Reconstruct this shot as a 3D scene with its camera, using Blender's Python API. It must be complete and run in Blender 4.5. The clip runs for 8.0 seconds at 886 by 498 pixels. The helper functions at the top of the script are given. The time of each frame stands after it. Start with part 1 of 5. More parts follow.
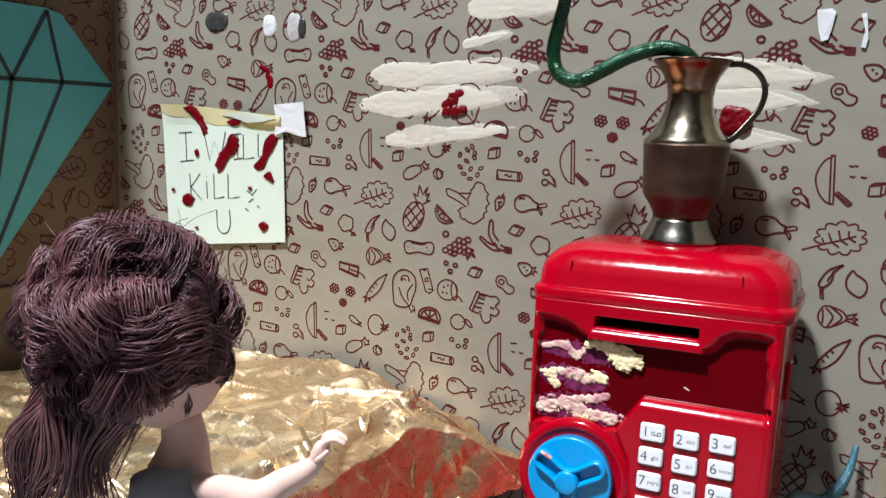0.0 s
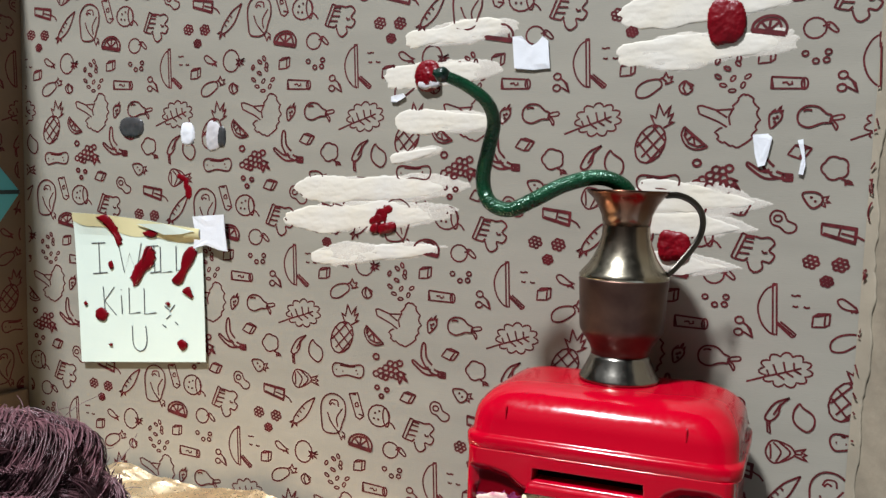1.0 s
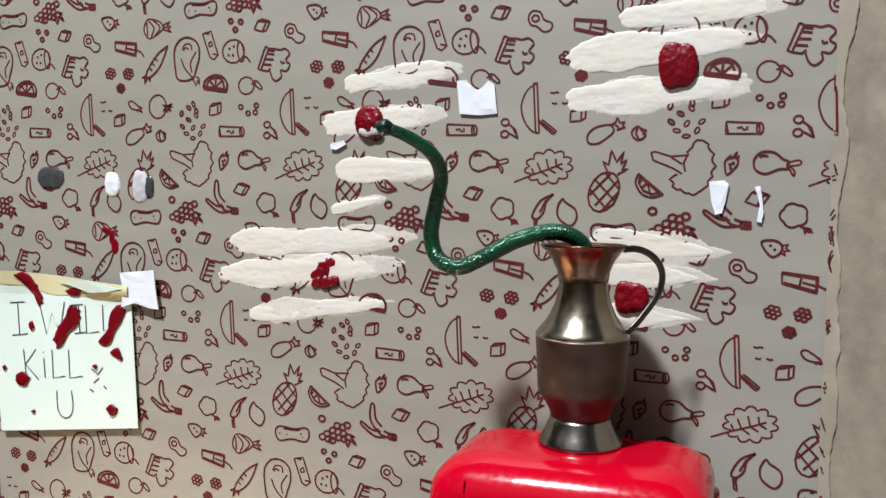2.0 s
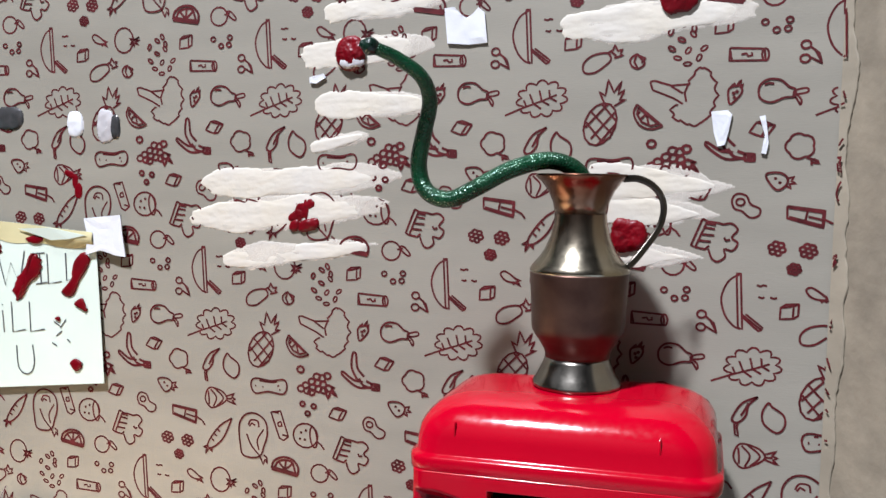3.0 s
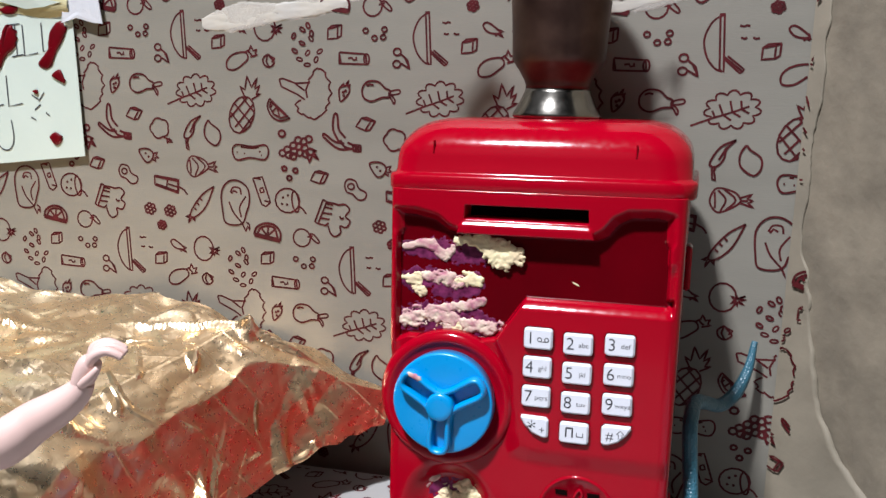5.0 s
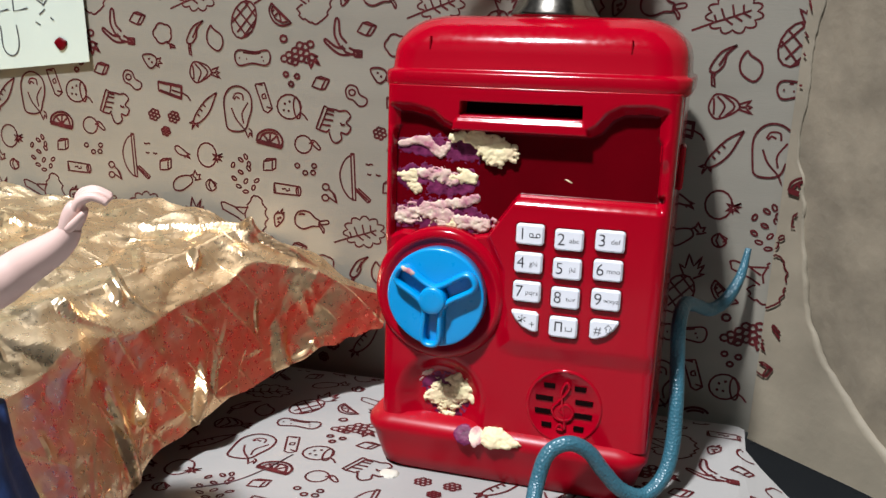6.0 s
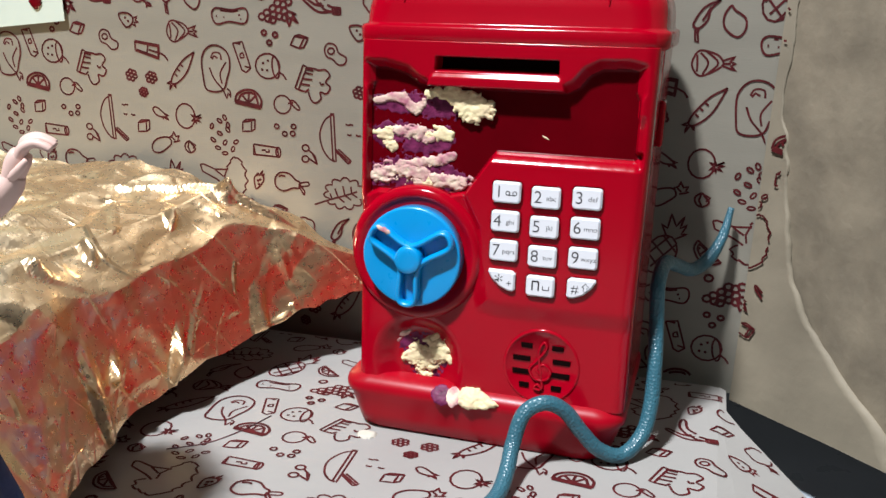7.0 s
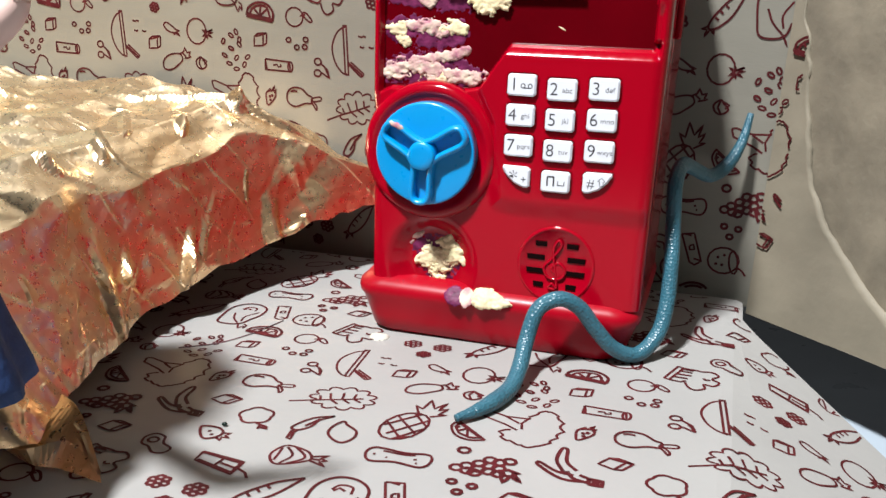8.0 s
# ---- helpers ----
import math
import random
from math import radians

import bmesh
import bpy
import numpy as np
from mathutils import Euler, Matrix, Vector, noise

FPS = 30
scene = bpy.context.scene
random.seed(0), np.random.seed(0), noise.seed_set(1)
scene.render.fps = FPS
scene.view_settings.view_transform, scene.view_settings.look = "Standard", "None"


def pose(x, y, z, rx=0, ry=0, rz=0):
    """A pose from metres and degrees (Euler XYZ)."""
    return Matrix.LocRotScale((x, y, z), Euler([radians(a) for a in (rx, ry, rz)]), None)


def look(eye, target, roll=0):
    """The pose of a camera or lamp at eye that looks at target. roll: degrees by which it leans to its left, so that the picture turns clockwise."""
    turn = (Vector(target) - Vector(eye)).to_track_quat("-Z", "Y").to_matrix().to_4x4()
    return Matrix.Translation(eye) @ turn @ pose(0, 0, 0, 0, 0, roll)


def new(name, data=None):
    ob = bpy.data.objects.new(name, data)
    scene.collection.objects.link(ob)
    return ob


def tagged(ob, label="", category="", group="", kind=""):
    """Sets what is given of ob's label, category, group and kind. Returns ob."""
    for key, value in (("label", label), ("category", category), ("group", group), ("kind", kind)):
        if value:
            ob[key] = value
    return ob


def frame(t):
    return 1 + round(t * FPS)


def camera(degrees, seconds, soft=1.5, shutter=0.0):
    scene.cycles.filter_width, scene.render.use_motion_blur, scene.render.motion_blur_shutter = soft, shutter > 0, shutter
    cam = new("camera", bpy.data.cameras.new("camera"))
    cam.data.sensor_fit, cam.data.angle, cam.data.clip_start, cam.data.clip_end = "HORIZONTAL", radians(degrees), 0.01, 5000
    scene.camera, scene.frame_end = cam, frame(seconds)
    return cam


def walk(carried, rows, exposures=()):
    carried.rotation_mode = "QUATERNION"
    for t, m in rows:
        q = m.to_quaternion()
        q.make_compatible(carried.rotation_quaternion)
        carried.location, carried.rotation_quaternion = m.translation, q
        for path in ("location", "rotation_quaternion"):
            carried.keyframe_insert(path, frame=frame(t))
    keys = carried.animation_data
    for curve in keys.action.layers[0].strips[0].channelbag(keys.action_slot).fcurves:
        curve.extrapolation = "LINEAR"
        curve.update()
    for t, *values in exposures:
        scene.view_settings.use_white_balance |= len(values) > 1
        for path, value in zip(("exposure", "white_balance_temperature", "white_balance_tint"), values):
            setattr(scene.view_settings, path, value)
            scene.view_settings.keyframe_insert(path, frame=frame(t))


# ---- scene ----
cam = camera(55.00, 8.0)
PATH = [
    (0, (0.0891, -0.4869, 0.2389), (-0.1105, -0.0871, 0.1860), 1.23),
    (0.5, (0.0898, -0.4730, 0.2594), (-0.0997, -0.0670, 0.2170), 0.98),
    (1, (0.0840, -0.4527, 0.2828), (-0.0921, -0.0396, 0.2537), 0.52),
    (1.5, (0.0754, -0.4428, 0.3038), (-0.0852, -0.0230, 0.2826), -0.25),
    (2.8, (0.0614, -0.4109, 0.2873), (-0.0738, 0.0175, 0.2608), -0.91),
    (3, (0.0571, -0.4104, 0.2771), (-0.0766, 0.0184, 0.2487), -0.74),
    (3.5, (0.0638, -0.4168, 0.2554), (-0.0698, 0.0111, 0.2166), -0.74),
    (4, (0.0644, -0.4171, 0.2424), (-0.0688, 0.0096, 0.1909), -0.69),
    (4.5, (0.0656, -0.4106, 0.2216), (-0.0660, 0.0147, 0.1561), -0.41),
    (4.7, (0.0616, -0.4126, 0.2111), (-0.0645, 0.0139, 0.1424), -0.26),
    (5.8, (0.0712, -0.4276, 0.1841), (-0.0618, -0.0093, 0.0850), 0.45),
    (6, (0.0732, -0.4230, 0.1812), (-0.0593, -0.0058, 0.0769), 0.54),
    (6.5, (0.0762, -0.4214, 0.1768), (-0.0558, -0.0065, 0.0634), 0.51),
    (7, (0.0809, -0.4168, 0.1755), (-0.0496, -0.0031, 0.0561), 0.43),
    (7.5, (0.0851, -0.4197, 0.1647), (-0.0469, -0.0085, 0.0382), 0.43),
    (8, (0.0822, -0.4208, 0.1454), (-0.0534, -0.0132, 0.0116), 0.39),
]
walk(cam, [(t, look(eye, target, roll)) for t, eye, target, roll in PATH],
     [(0.0, -0.21, 6300, 9.0), (0.5, -0.17, 6283, 9.3), (1.0, -0.12, 6267, 9.7), (1.5, -0.07, 6250, 10.0), (2.2, -0.03, 6150, 12.2), (3.0, 0.03, 6080, 14.5), (3.5, 0.05, 6080, 14.5), (4.0, -0.09, 6080, 14.5), (4.5, -0.29, 6080, 14.5), (5.2, -0.37, 6220, 12.8), (6.0, -0.39, 6350, 11.0), (6.5, -0.35, 6375, 10.5), (7.0, -0.30, 6400, 10.0), (7.5, -0.17, 6425, 9.5), (8.0, -0.07, 6450, 9.0)])

# ---- light ----
world = bpy.data.worlds.new("room_sky")
world.use_nodes = True
scene.world = world
sky = world.node_tree.nodes.new("ShaderNodeTexSky")
sky.sky_type, sky.sun_disc = "NISHITA", False
sky.sun_elevation, sky.sun_rotation = radians(40), radians(160)
world.node_tree.links.new(sky.outputs[0], world.node_tree.nodes["Background"].inputs[0])
world.node_tree.nodes["Background"].inputs[1].default_value = 0.08

LAMP = Vector((-0.66, -1.62, 3.30))            # the ceiling lamp, in front of the set and a little to its left


def area(name, at, target, sx, sy, watts, colour):
    data = bpy.data.lights.new(name, "AREA")
    data.shape, data.size, data.size_y, data.energy, data.color = "RECTANGLE", sx, sy, watts, colour
    ob = new(name, data)
    ob.matrix_world = look(at, target)
    return ob


area("ceiling_lamp_light", LAMP - Vector((0, 0, 0.03)), LAMP - Vector((0, 0, 1)), 0.28, 0.24, 425.0, (0.945, 0.96, 1.0))

# ---- materials ----


def material(name, colour, rough=0.5, metal=0.0, grain=0.0, scale=60.0, bump=0.0, bump_scale=400.0, other=None, coat=0.0, stretch=(1, 1, 1), spec=0.5):
    """Base colour mottled towards a second one, a rough patchiness and a fine relief."""
    mat = bpy.data.materials.new(name)
    mat.use_nodes = True
    nodes, links = mat.node_tree.nodes, mat.node_tree.links
    shader = nodes["Principled BSDF"]
    shader.inputs["Metallic"].default_value = metal
    shader.inputs["Roughness"].default_value = rough
    shader.inputs["Coat Weight"].default_value = coat
    shader.inputs["Coat Roughness"].default_value = 0.08
    shader.inputs["Specular IOR Level"].default_value = spec
    place = nodes.new("ShaderNodeTexCoord")
    spread = nodes.new("ShaderNodeMapping")
    spread.inputs["Scale"].default_value = stretch
    links.new(place.outputs["Object"], spread.inputs["Vector"])
    other = other or tuple(c * (1 - grain) for c in colour)
    big = nodes.new("ShaderNodeTexNoise")
    big.inputs["Scale"].default_value, big.inputs["Detail"].default_value = scale, 6.0
    links.new(spread.outputs[0], big.inputs["Vector"])
    fine = nodes.new("ShaderNodeTexNoise")
    fine.inputs["Scale"].default_value, fine.inputs["Detail"].default_value = bump_scale, 4.0
    links.new(spread.outputs[0], fine.inputs["Vector"])
    ramp = nodes.new("ShaderNodeMapRange")
    ramp.inputs["From Min"].default_value, ramp.inputs["From Max"].default_value = 0.3, 0.7
    links.new(big.outputs["Fac"], ramp.inputs["Value"])
    mix = nodes.new("ShaderNodeMix")
    mix.data_type = "RGBA"
    mix.inputs["A"].default_value, mix.inputs["B"].default_value = (*other, 1), (*colour, 1)
    links.new(ramp.outputs[0], mix.inputs["Factor"])
    links.new(mix.outputs["Result"], shader.inputs["Base Color"])
    shine = nodes.new("ShaderNodeMapRange")
    shine.inputs["To Min"].default_value, shine.inputs["To Max"].default_value = max(0.02, rough - 0.08), min(1.0, rough + 0.08)
    links.new(fine.outputs["Fac"], shine.inputs["Value"])
    links.new(shine.outputs[0], shader.inputs["Roughness"])
    if bump:
        relief = nodes.new("ShaderNodeBump")
        relief.inputs["Strength"].default_value, relief.inputs["Distance"].default_value = 1.0, bump
        links.new(fine.outputs["Fac"], relief.inputs["Height"])
        links.new(relief.outputs[0], shader.inputs["Normal"])
    return mat


kraft = material("printed_kraft_board", (0.228, 0.2145, 0.172), 0.5, grain=0.16, scale=9, bump=0.00006, bump_scale=260, stretch=(1, 1, 5))
# Floor sheet: the back board's kraft, made paler for the lamp's glare on it.
kraft_floor = material("glare_lightened_kraft_sheet", (0.31, 0.302, 0.284), 0.42, grain=0.12, scale=12, bump=0.00005, bump_scale=220)
kraft_bare = material("bare_kraft_board", (0.205, 0.173, 0.120), 0.75, grain=0.38, scale=60, bump=0.0005, bump_scale=170, stretch=(1, 1, 0.8))
kraft_torn = material("torn_kraft_paper", (0.240, 0.208, 0.148), 0.7, grain=0.25, scale=30, bump=0.0004, bump_scale=90)
# Darker, browner kraft than the back board: side board, box and strip.
kraft_dark = material("dark_kraft_board", (0.1394, 0.0943, 0.0574), 0.75, grain=0.3, scale=20, bump=0.0002, bump_scale=200)
ink = material("dark_red_ink", (0.040, 0.004, 0.005), 0.6, scale=160, other=(0.088, 0.010, 0.012), spec=0.2)
red_scuffed = material("scuffed_red_plastic", (0.30, 0.0002, 0.0085), 0.34, grain=0.12, scale=40, spec=0.22)
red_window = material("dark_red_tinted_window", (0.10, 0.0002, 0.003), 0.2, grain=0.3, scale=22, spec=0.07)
red = material("red_plastic", (0.30, 0.0002, 0.0085), 0.13, grain=0.06, scale=30, bump=0.000004, bump_scale=400, spec=0.30)
dark_hole = material("dark_gap", (0.006, 0.002, 0.002), 0.9, spec=0.02)
blue = material("blue_plastic", (0, 0.246, 0.5576), 0.3, grain=0.05, scale=50, coat=0.3)
white_key = material("white_plastic", (0.656, 0.6724, 0.7052), 0.3, grain=0.04, scale=80, coat=0.3)
legend = material("black_key_print", (0.0246, 0.0205, 0.0246), 0.6)
foam = material("flaked_cream_paint", (0.74, 0.66, 0.38), 0.8, scale=170, bump=0.00018, bump_scale=520, other=(0.64, 0.48, 0.30))
foam_pink = material("flaked_pink_paint", (0.68, 0.58, 0.42), 0.8, scale=210, bump=0.00018, bump_scale=520, other=(0.36, 0.10, 0.16))
purple = material("purple_smear", (0.055, 0.002, 0.024), 0.5, scale=300, other=(0.19, 0.025, 0.09), bump=0.0003, bump_scale=400, spec=0.2)
# Belly brass: brown, with the shade on its upright side put into the colour.
brass_dark = material("shaded_brown_brass", (0.115, 0.066, 0.048), 0.42, metal=0.85, scale=60, other=(0.05, 0.026, 0.02), bump=0.00006, bump_scale=250)
brass_grey = material("grey_worn_brass", (0.34, 0.32, 0.275), 0.2, metal=1.0, grain=0.35, scale=40, bump=0.00003, bump_scale=300)
brass_neck = material("brass_browned_towards_the_lip", (0.40, 0.36, 0.27), 0.22, metal=1.0, grain=0.4, scale=40, bump=0.00003, bump_scale=300)


def browned(mat, low, high, brown):
    """Colour that turns to brown between two heights, with an uneven edge."""
    nodes, links = mat.node_tree.nodes, mat.node_tree.links
    shader = nodes["Principled BSDF"]
    under = shader.inputs["Base Color"].links[0].from_socket
    place, split, cloud = nodes.new("ShaderNodeTexCoord"), nodes.new("ShaderNodeSeparateXYZ"), nodes.new("ShaderNodeTexNoise")
    cloud.inputs["Scale"].default_value, cloud.inputs["Detail"].default_value = 90.0, 4.0
    links.new(place.outputs["Object"], split.inputs[0])
    links.new(place.outputs["Object"], cloud.inputs["Vector"])
    lift = nodes.new("ShaderNodeMath")
    lift.operation = "MULTIPLY_ADD"
    lift.inputs[1].default_value = 0.012
    links.new(cloud.outputs["Fac"], lift.inputs[0])
    links.new(split.outputs["Z"], lift.inputs[2])
    band = nodes.new("ShaderNodeMapRange")
    band.inputs["From Min"].default_value, band.inputs["From Max"].default_value = low + 0.006, high + 0.006
    links.new(lift.outputs[0], band.inputs["Value"])
    mix = nodes.new("ShaderNodeMix")
    mix.data_type = "RGBA"
    mix.inputs["B"].default_value = (*brown, 1)
    links.new(band.outputs[0], mix.inputs["Factor"])
    links.new(under, mix.inputs["A"])
    links.new(mix.outputs["Result"], shader.inputs["Base Color"])


browned(brass_neck, 0.060, 0.084, (0.13, 0.060, 0.036))
steel = material("dark_handle_metal", (0.10, 0.09, 0.075), 0.35, metal=1.0, grain=0.4, scale=80)
cream = material("cream_plaster_smear", (0.475, 0.440, 0.355), 0.75, other=(0.455, 0.435, 0.385), scale=45, bump=0.00022, bump_scale=240)
blood = material("dark_red_paint", (0.125, 0.0003, 0.004), 0.38, grain=0.3, scale=90, bump=0.00003, bump_scale=200, spec=0.2)
note_paper = material("pale_yellow_paper", (0.485, 0.56, 0.49), 0.7, grain=0.04, scale=30, bump=0.00004, bump_scale=400)
# Note's top edge: the curl's soft yellow shading, put into the colour.
note_shade = material("yellow_shaded_paper", (0.451, 0.41, 0.2214), 0.65, grain=0.08, scale=60)
pen = material("grey_pen_line", (0.045, 0.045, 0.05), 0.6)
tape_white = material("white_tape", (0.5412, 0.5576, 0.574), 0.6, grain=0.06, scale=90, bump=0.0002, bump_scale=220)
tape_dark = material("dark_grey_residue", (0.045, 0.045, 0.045), 0.22, grain=0.3, scale=200, bump=0.0005, bump_scale=110, spec=0.8)
tape_clear = material("milky_residue", (0.42, 0.41, 0.41), 0.25, grain=0.2, scale=150, bump=0.0003, bump_scale=120, spec=0.7)
diamond_blue = material("turquoise_paper", (0.07, 0.35, 0.41), 0.45, grain=0.12, scale=30, bump=0.00005, bump_scale=300)
diamond_line = material("black_marker", (0.00656, 0.0205, 0.0246), 0.5)
grey_ground = material("dark_room_floor", (0.07, 0.068, 0.065), 0.5, grain=0.35, scale=7, bump=0.0003, bump_scale=60)
grey_mat = material("grey_painted_table_top", (0.40, 0.46, 0.51), 0.3, grain=0.3, scale=9, bump=0.0002, bump_scale=60)
skin = material("doll_vinyl_skin", (0.66, 0.46, 0.40), 0.42, grain=0.05, scale=40)
hair = material("dark_plum_doll_hair", (0.20, 0.088, 0.10), 0.42, scale=48, bump=0.0002, bump_scale=420, other=(0.030, 0.011, 0.013), stretch=(1, 1, 0.5))
dress_white = material("pale_blue_cloth", (0.369, 0.4018, 0.4674), 0.8, grain=0.15, scale=90, bump=0.0003, bump_scale=500)
dress_blue = material("deep_blue_cloth", (0.0123, 0.0451, 0.164), 0.7, grain=0.5, scale=120, bump=0.0004, bump_scale=350)
# Paint of the added room, near-black so that little light bounces back.
room_paint = material("dark_shell_paint", (0.032, 0.031, 0.030), 0.8, grain=0.08, scale=2)


def scaly(name, colour, other, scale, height, rough, metal):
    """Rubber skin with small raised scales."""
    mat = material(name, colour, rough, metal=metal, scale=70, other=other)
    nodes, links = mat.node_tree.nodes, mat.node_tree.links
    place = nodes.new("ShaderNodeUVMap")
    cells = nodes.new("ShaderNodeTexVoronoi")
    cells.inputs["Scale"].default_value, cells.inputs["Randomness"].default_value = scale, 0.6
    links.new(place.outputs[0], cells.inputs["Vector"])
    relief = nodes.new("ShaderNodeBump")
    relief.invert = True
    relief.inputs["Strength"].default_value, relief.inputs["Distance"].default_value = 1.0, height
    links.new(cells.outputs["Distance"], relief.inputs["Height"])
    links.new(relief.outputs[0], nodes["Principled BSDF"].inputs["Normal"])
    return mat


snake_green = scaly("green_rubber_scales", (0.002, 0.056, 0.019), (0.001, 0.028, 0.010), 1.05, 0.00045, 0.24, 0.35)
snake_blue = scaly("blue_rubber_scales", (0.0328, 0.1189, 0.1558), (0.0246, 0.0902, 0.123), 0.8, 0.00035, 0.36, 0.0)


def foil_material():
    """Copper gold foil: crossing straight folds that come and go, with fine embossed ribs."""
    mat = material("gold_copper_foil", (0.97, 0.80, 0.54), 0.29, metal=0.96, scale=8, other=(0.93, 0.60, 0.30))
    nodes, links = mat.node_tree.nodes, mat.node_tree.links

    def math_node(kind, a, b, c=None):
        node = nodes.new("ShaderNodeMath")
        node.operation = kind
        for k, value in enumerate((a, b, c)):
            if isinstance(value, (int, float)):
                node.inputs[k].default_value = value
            elif value is not None:
                links.new(value, node.inputs[k])
        return node.outputs[0]

    place = nodes.new("ShaderNodeTexCoord").outputs["Object"]
    crush = nodes.new("ShaderNodeTexNoise")
    crush.inputs["Scale"].default_value, crush.inputs["Detail"].default_value, crush.inputs["Roughness"].default_value = 42.0, 3.0, 0.55
    links.new(place, crush.inputs["Vector"])
    before = nodes.new("ShaderNodeBump")
    before.inputs["Strength"].default_value, before.inputs["Distance"].default_value = 1.0, 0.0013
    links.new(math_node("ABSOLUTE", math_node("SUBTRACT", crush.outputs["Fac"], 0.5), 0.0), before.inputs["Height"])
    for way, often, deep, thin, few, seed in (((0.45, 0.62, 0.64), 66, 0.0002, 0.05, 0.49, 3.0), ((-0.35, 0.70, -0.62), 60, 0.0002, 0.05, 0.49, 9.0), ((0.25, 0.95, 0.10), 36, 0.0009, 0.05, 0.54, 5.0)):
        dot = nodes.new("ShaderNodeVectorMath")
        dot.operation = "DOT_PRODUCT"
        dot.inputs[1].default_value = way
        links.new(place, dot.inputs[0])
        drift, patch = nodes.new("ShaderNodeTexNoise"), nodes.new("ShaderNodeTexNoise")
        for cloud, scale in ((drift, 14.0), (patch, 30.0)):
            cloud.noise_dimensions = "4D"
            cloud.inputs["W"].default_value, cloud.inputs["Scale"].default_value, cloud.inputs["Detail"].default_value = seed + scale, scale, 1.0
            links.new(place, cloud.inputs["Vector"])
        run = math_node("MULTIPLY_ADD", dot.outputs["Value"], often, math_node("MULTIPLY", drift.outputs["Fac"], 2.4))
        saw = math_node("PINGPONG", run, 0.5)
        ridge = nodes.new("ShaderNodeMapRange")
        ridge.inputs["From Max"].default_value, ridge.inputs["To Min"].default_value, ridge.inputs["To Max"].default_value = thin, 1.0, 0.0
        links.new(saw, ridge.inputs["Value"])
        gate = nodes.new("ShaderNodeMapRange")
        gate.inputs["From Min"].default_value, gate.inputs["From Max"].default_value = few, few + 0.06
        links.new(patch.outputs["Fac"], gate.inputs["Value"])
        fold = nodes.new("ShaderNodeBump")
        fold.inputs["Strength"].default_value, fold.inputs["Distance"].default_value = 1.0, deep
        links.new(math_node("MULTIPLY", ridge.outputs[0], gate.outputs[0]), fold.inputs["Height"])
        links.new(before.outputs[0], fold.inputs["Normal"])
        before = fold
    links.new(before.outputs[0], nodes["Principled BSDF"].inputs["Normal"])
    return mat


snake_head = scaly("black_green_rubber", (0.003, 0.022, 0.012), (0.001, 0.006, 0.004), 0.8, 0.0002, 0.3, 0.1)
foil = foil_material()


def thin_wash():
    """Paste rubbed so thin that the board shows through."""
    mat = material("thin_plaster_wash", (0.62, 0.58, 0.50), 0.8, grain=0.1, scale=90)
    nodes, links = mat.node_tree.nodes, mat.node_tree.links
    clear, blend = nodes.new("ShaderNodeBsdfTransparent"), nodes.new("ShaderNodeMixShader")
    patches = nodes.new("ShaderNodeTexNoise")
    patches.inputs["Scale"].default_value, patches.inputs["Detail"].default_value = 140.0, 5.0
    spread = nodes.new("ShaderNodeMapRange")
    spread.inputs["From Min"].default_value, spread.inputs["From Max"].default_value = 0.32, 0.68
    spread.inputs["To Min"].default_value, spread.inputs["To Max"].default_value = 0.30, 0.90
    links.new(patches.outputs["Fac"], spread.inputs["Value"])
    links.new(spread.outputs[0], blend.inputs[0])
    links.new(clear.outputs[0], blend.inputs[1])
    links.new(nodes["Principled BSDF"].outputs[0], blend.inputs[2])
    links.new(blend.outputs[0], nodes["Material Output"].inputs["Surface"])
    return mat


wash = thin_wash()

# ---- building tools ----


def mesh_from(name, verts, faces, mats, smooth=False, slots=None, uvs=None):
    data = bpy.data.meshes.new(name)
    data.from_pydata([tuple(v) for v in verts], [], faces)
    for m in mats if isinstance(mats, (list, tuple)) else [mats]:
        data.materials.append(m)
    for n, p in enumerate(data.polygons):
        p.use_smooth = smooth
        if slots:
            p.material_index = slots[n]
    if uvs:
        layer = data.uv_layers.new(name="UVMap")
        for loop in data.loops:
            layer.data[loop.index].uv = uvs[loop.vertex_index]
    return data


def thing(name, label, category, at=(0, 0, 0), turn=(0, 0, 0), group=""):
    ob = new(name)
    ob.empty_display_size = 0.02
    ob.matrix_world = pose(*at, *turn)
    return tagged(ob, label, category, group)


def part(name, shape, mat, parent, label="", smooth=False, at=None):
    """One mesh object under a thing or part; shape: (verts, faces)."""
    ob = new(name, mesh_from(name, shape[0], shape[1], mat, smooth))
    ob.parent = parent
    if at is not None:
        ob.matrix_local = at
    return tagged(ob, label)


def solo(name, shape, mat, label, category, smooth=False, group="", kind=""):
    ob = new(name, mesh_from(name, shape[0], shape[1], mat, smooth))
    return tagged(ob, label, category, group, kind)


def joined(*shapes):
    verts, faces = [], []
    for v, f in shapes:
        base = len(verts)
        verts += [tuple(p) for p in v]
        faces += [tuple(i + base for i in face) for face in f]
    return verts, faces


def moved(shape, m):
    return [tuple(m @ Vector(v)) for v in shape[0]], shape[1]


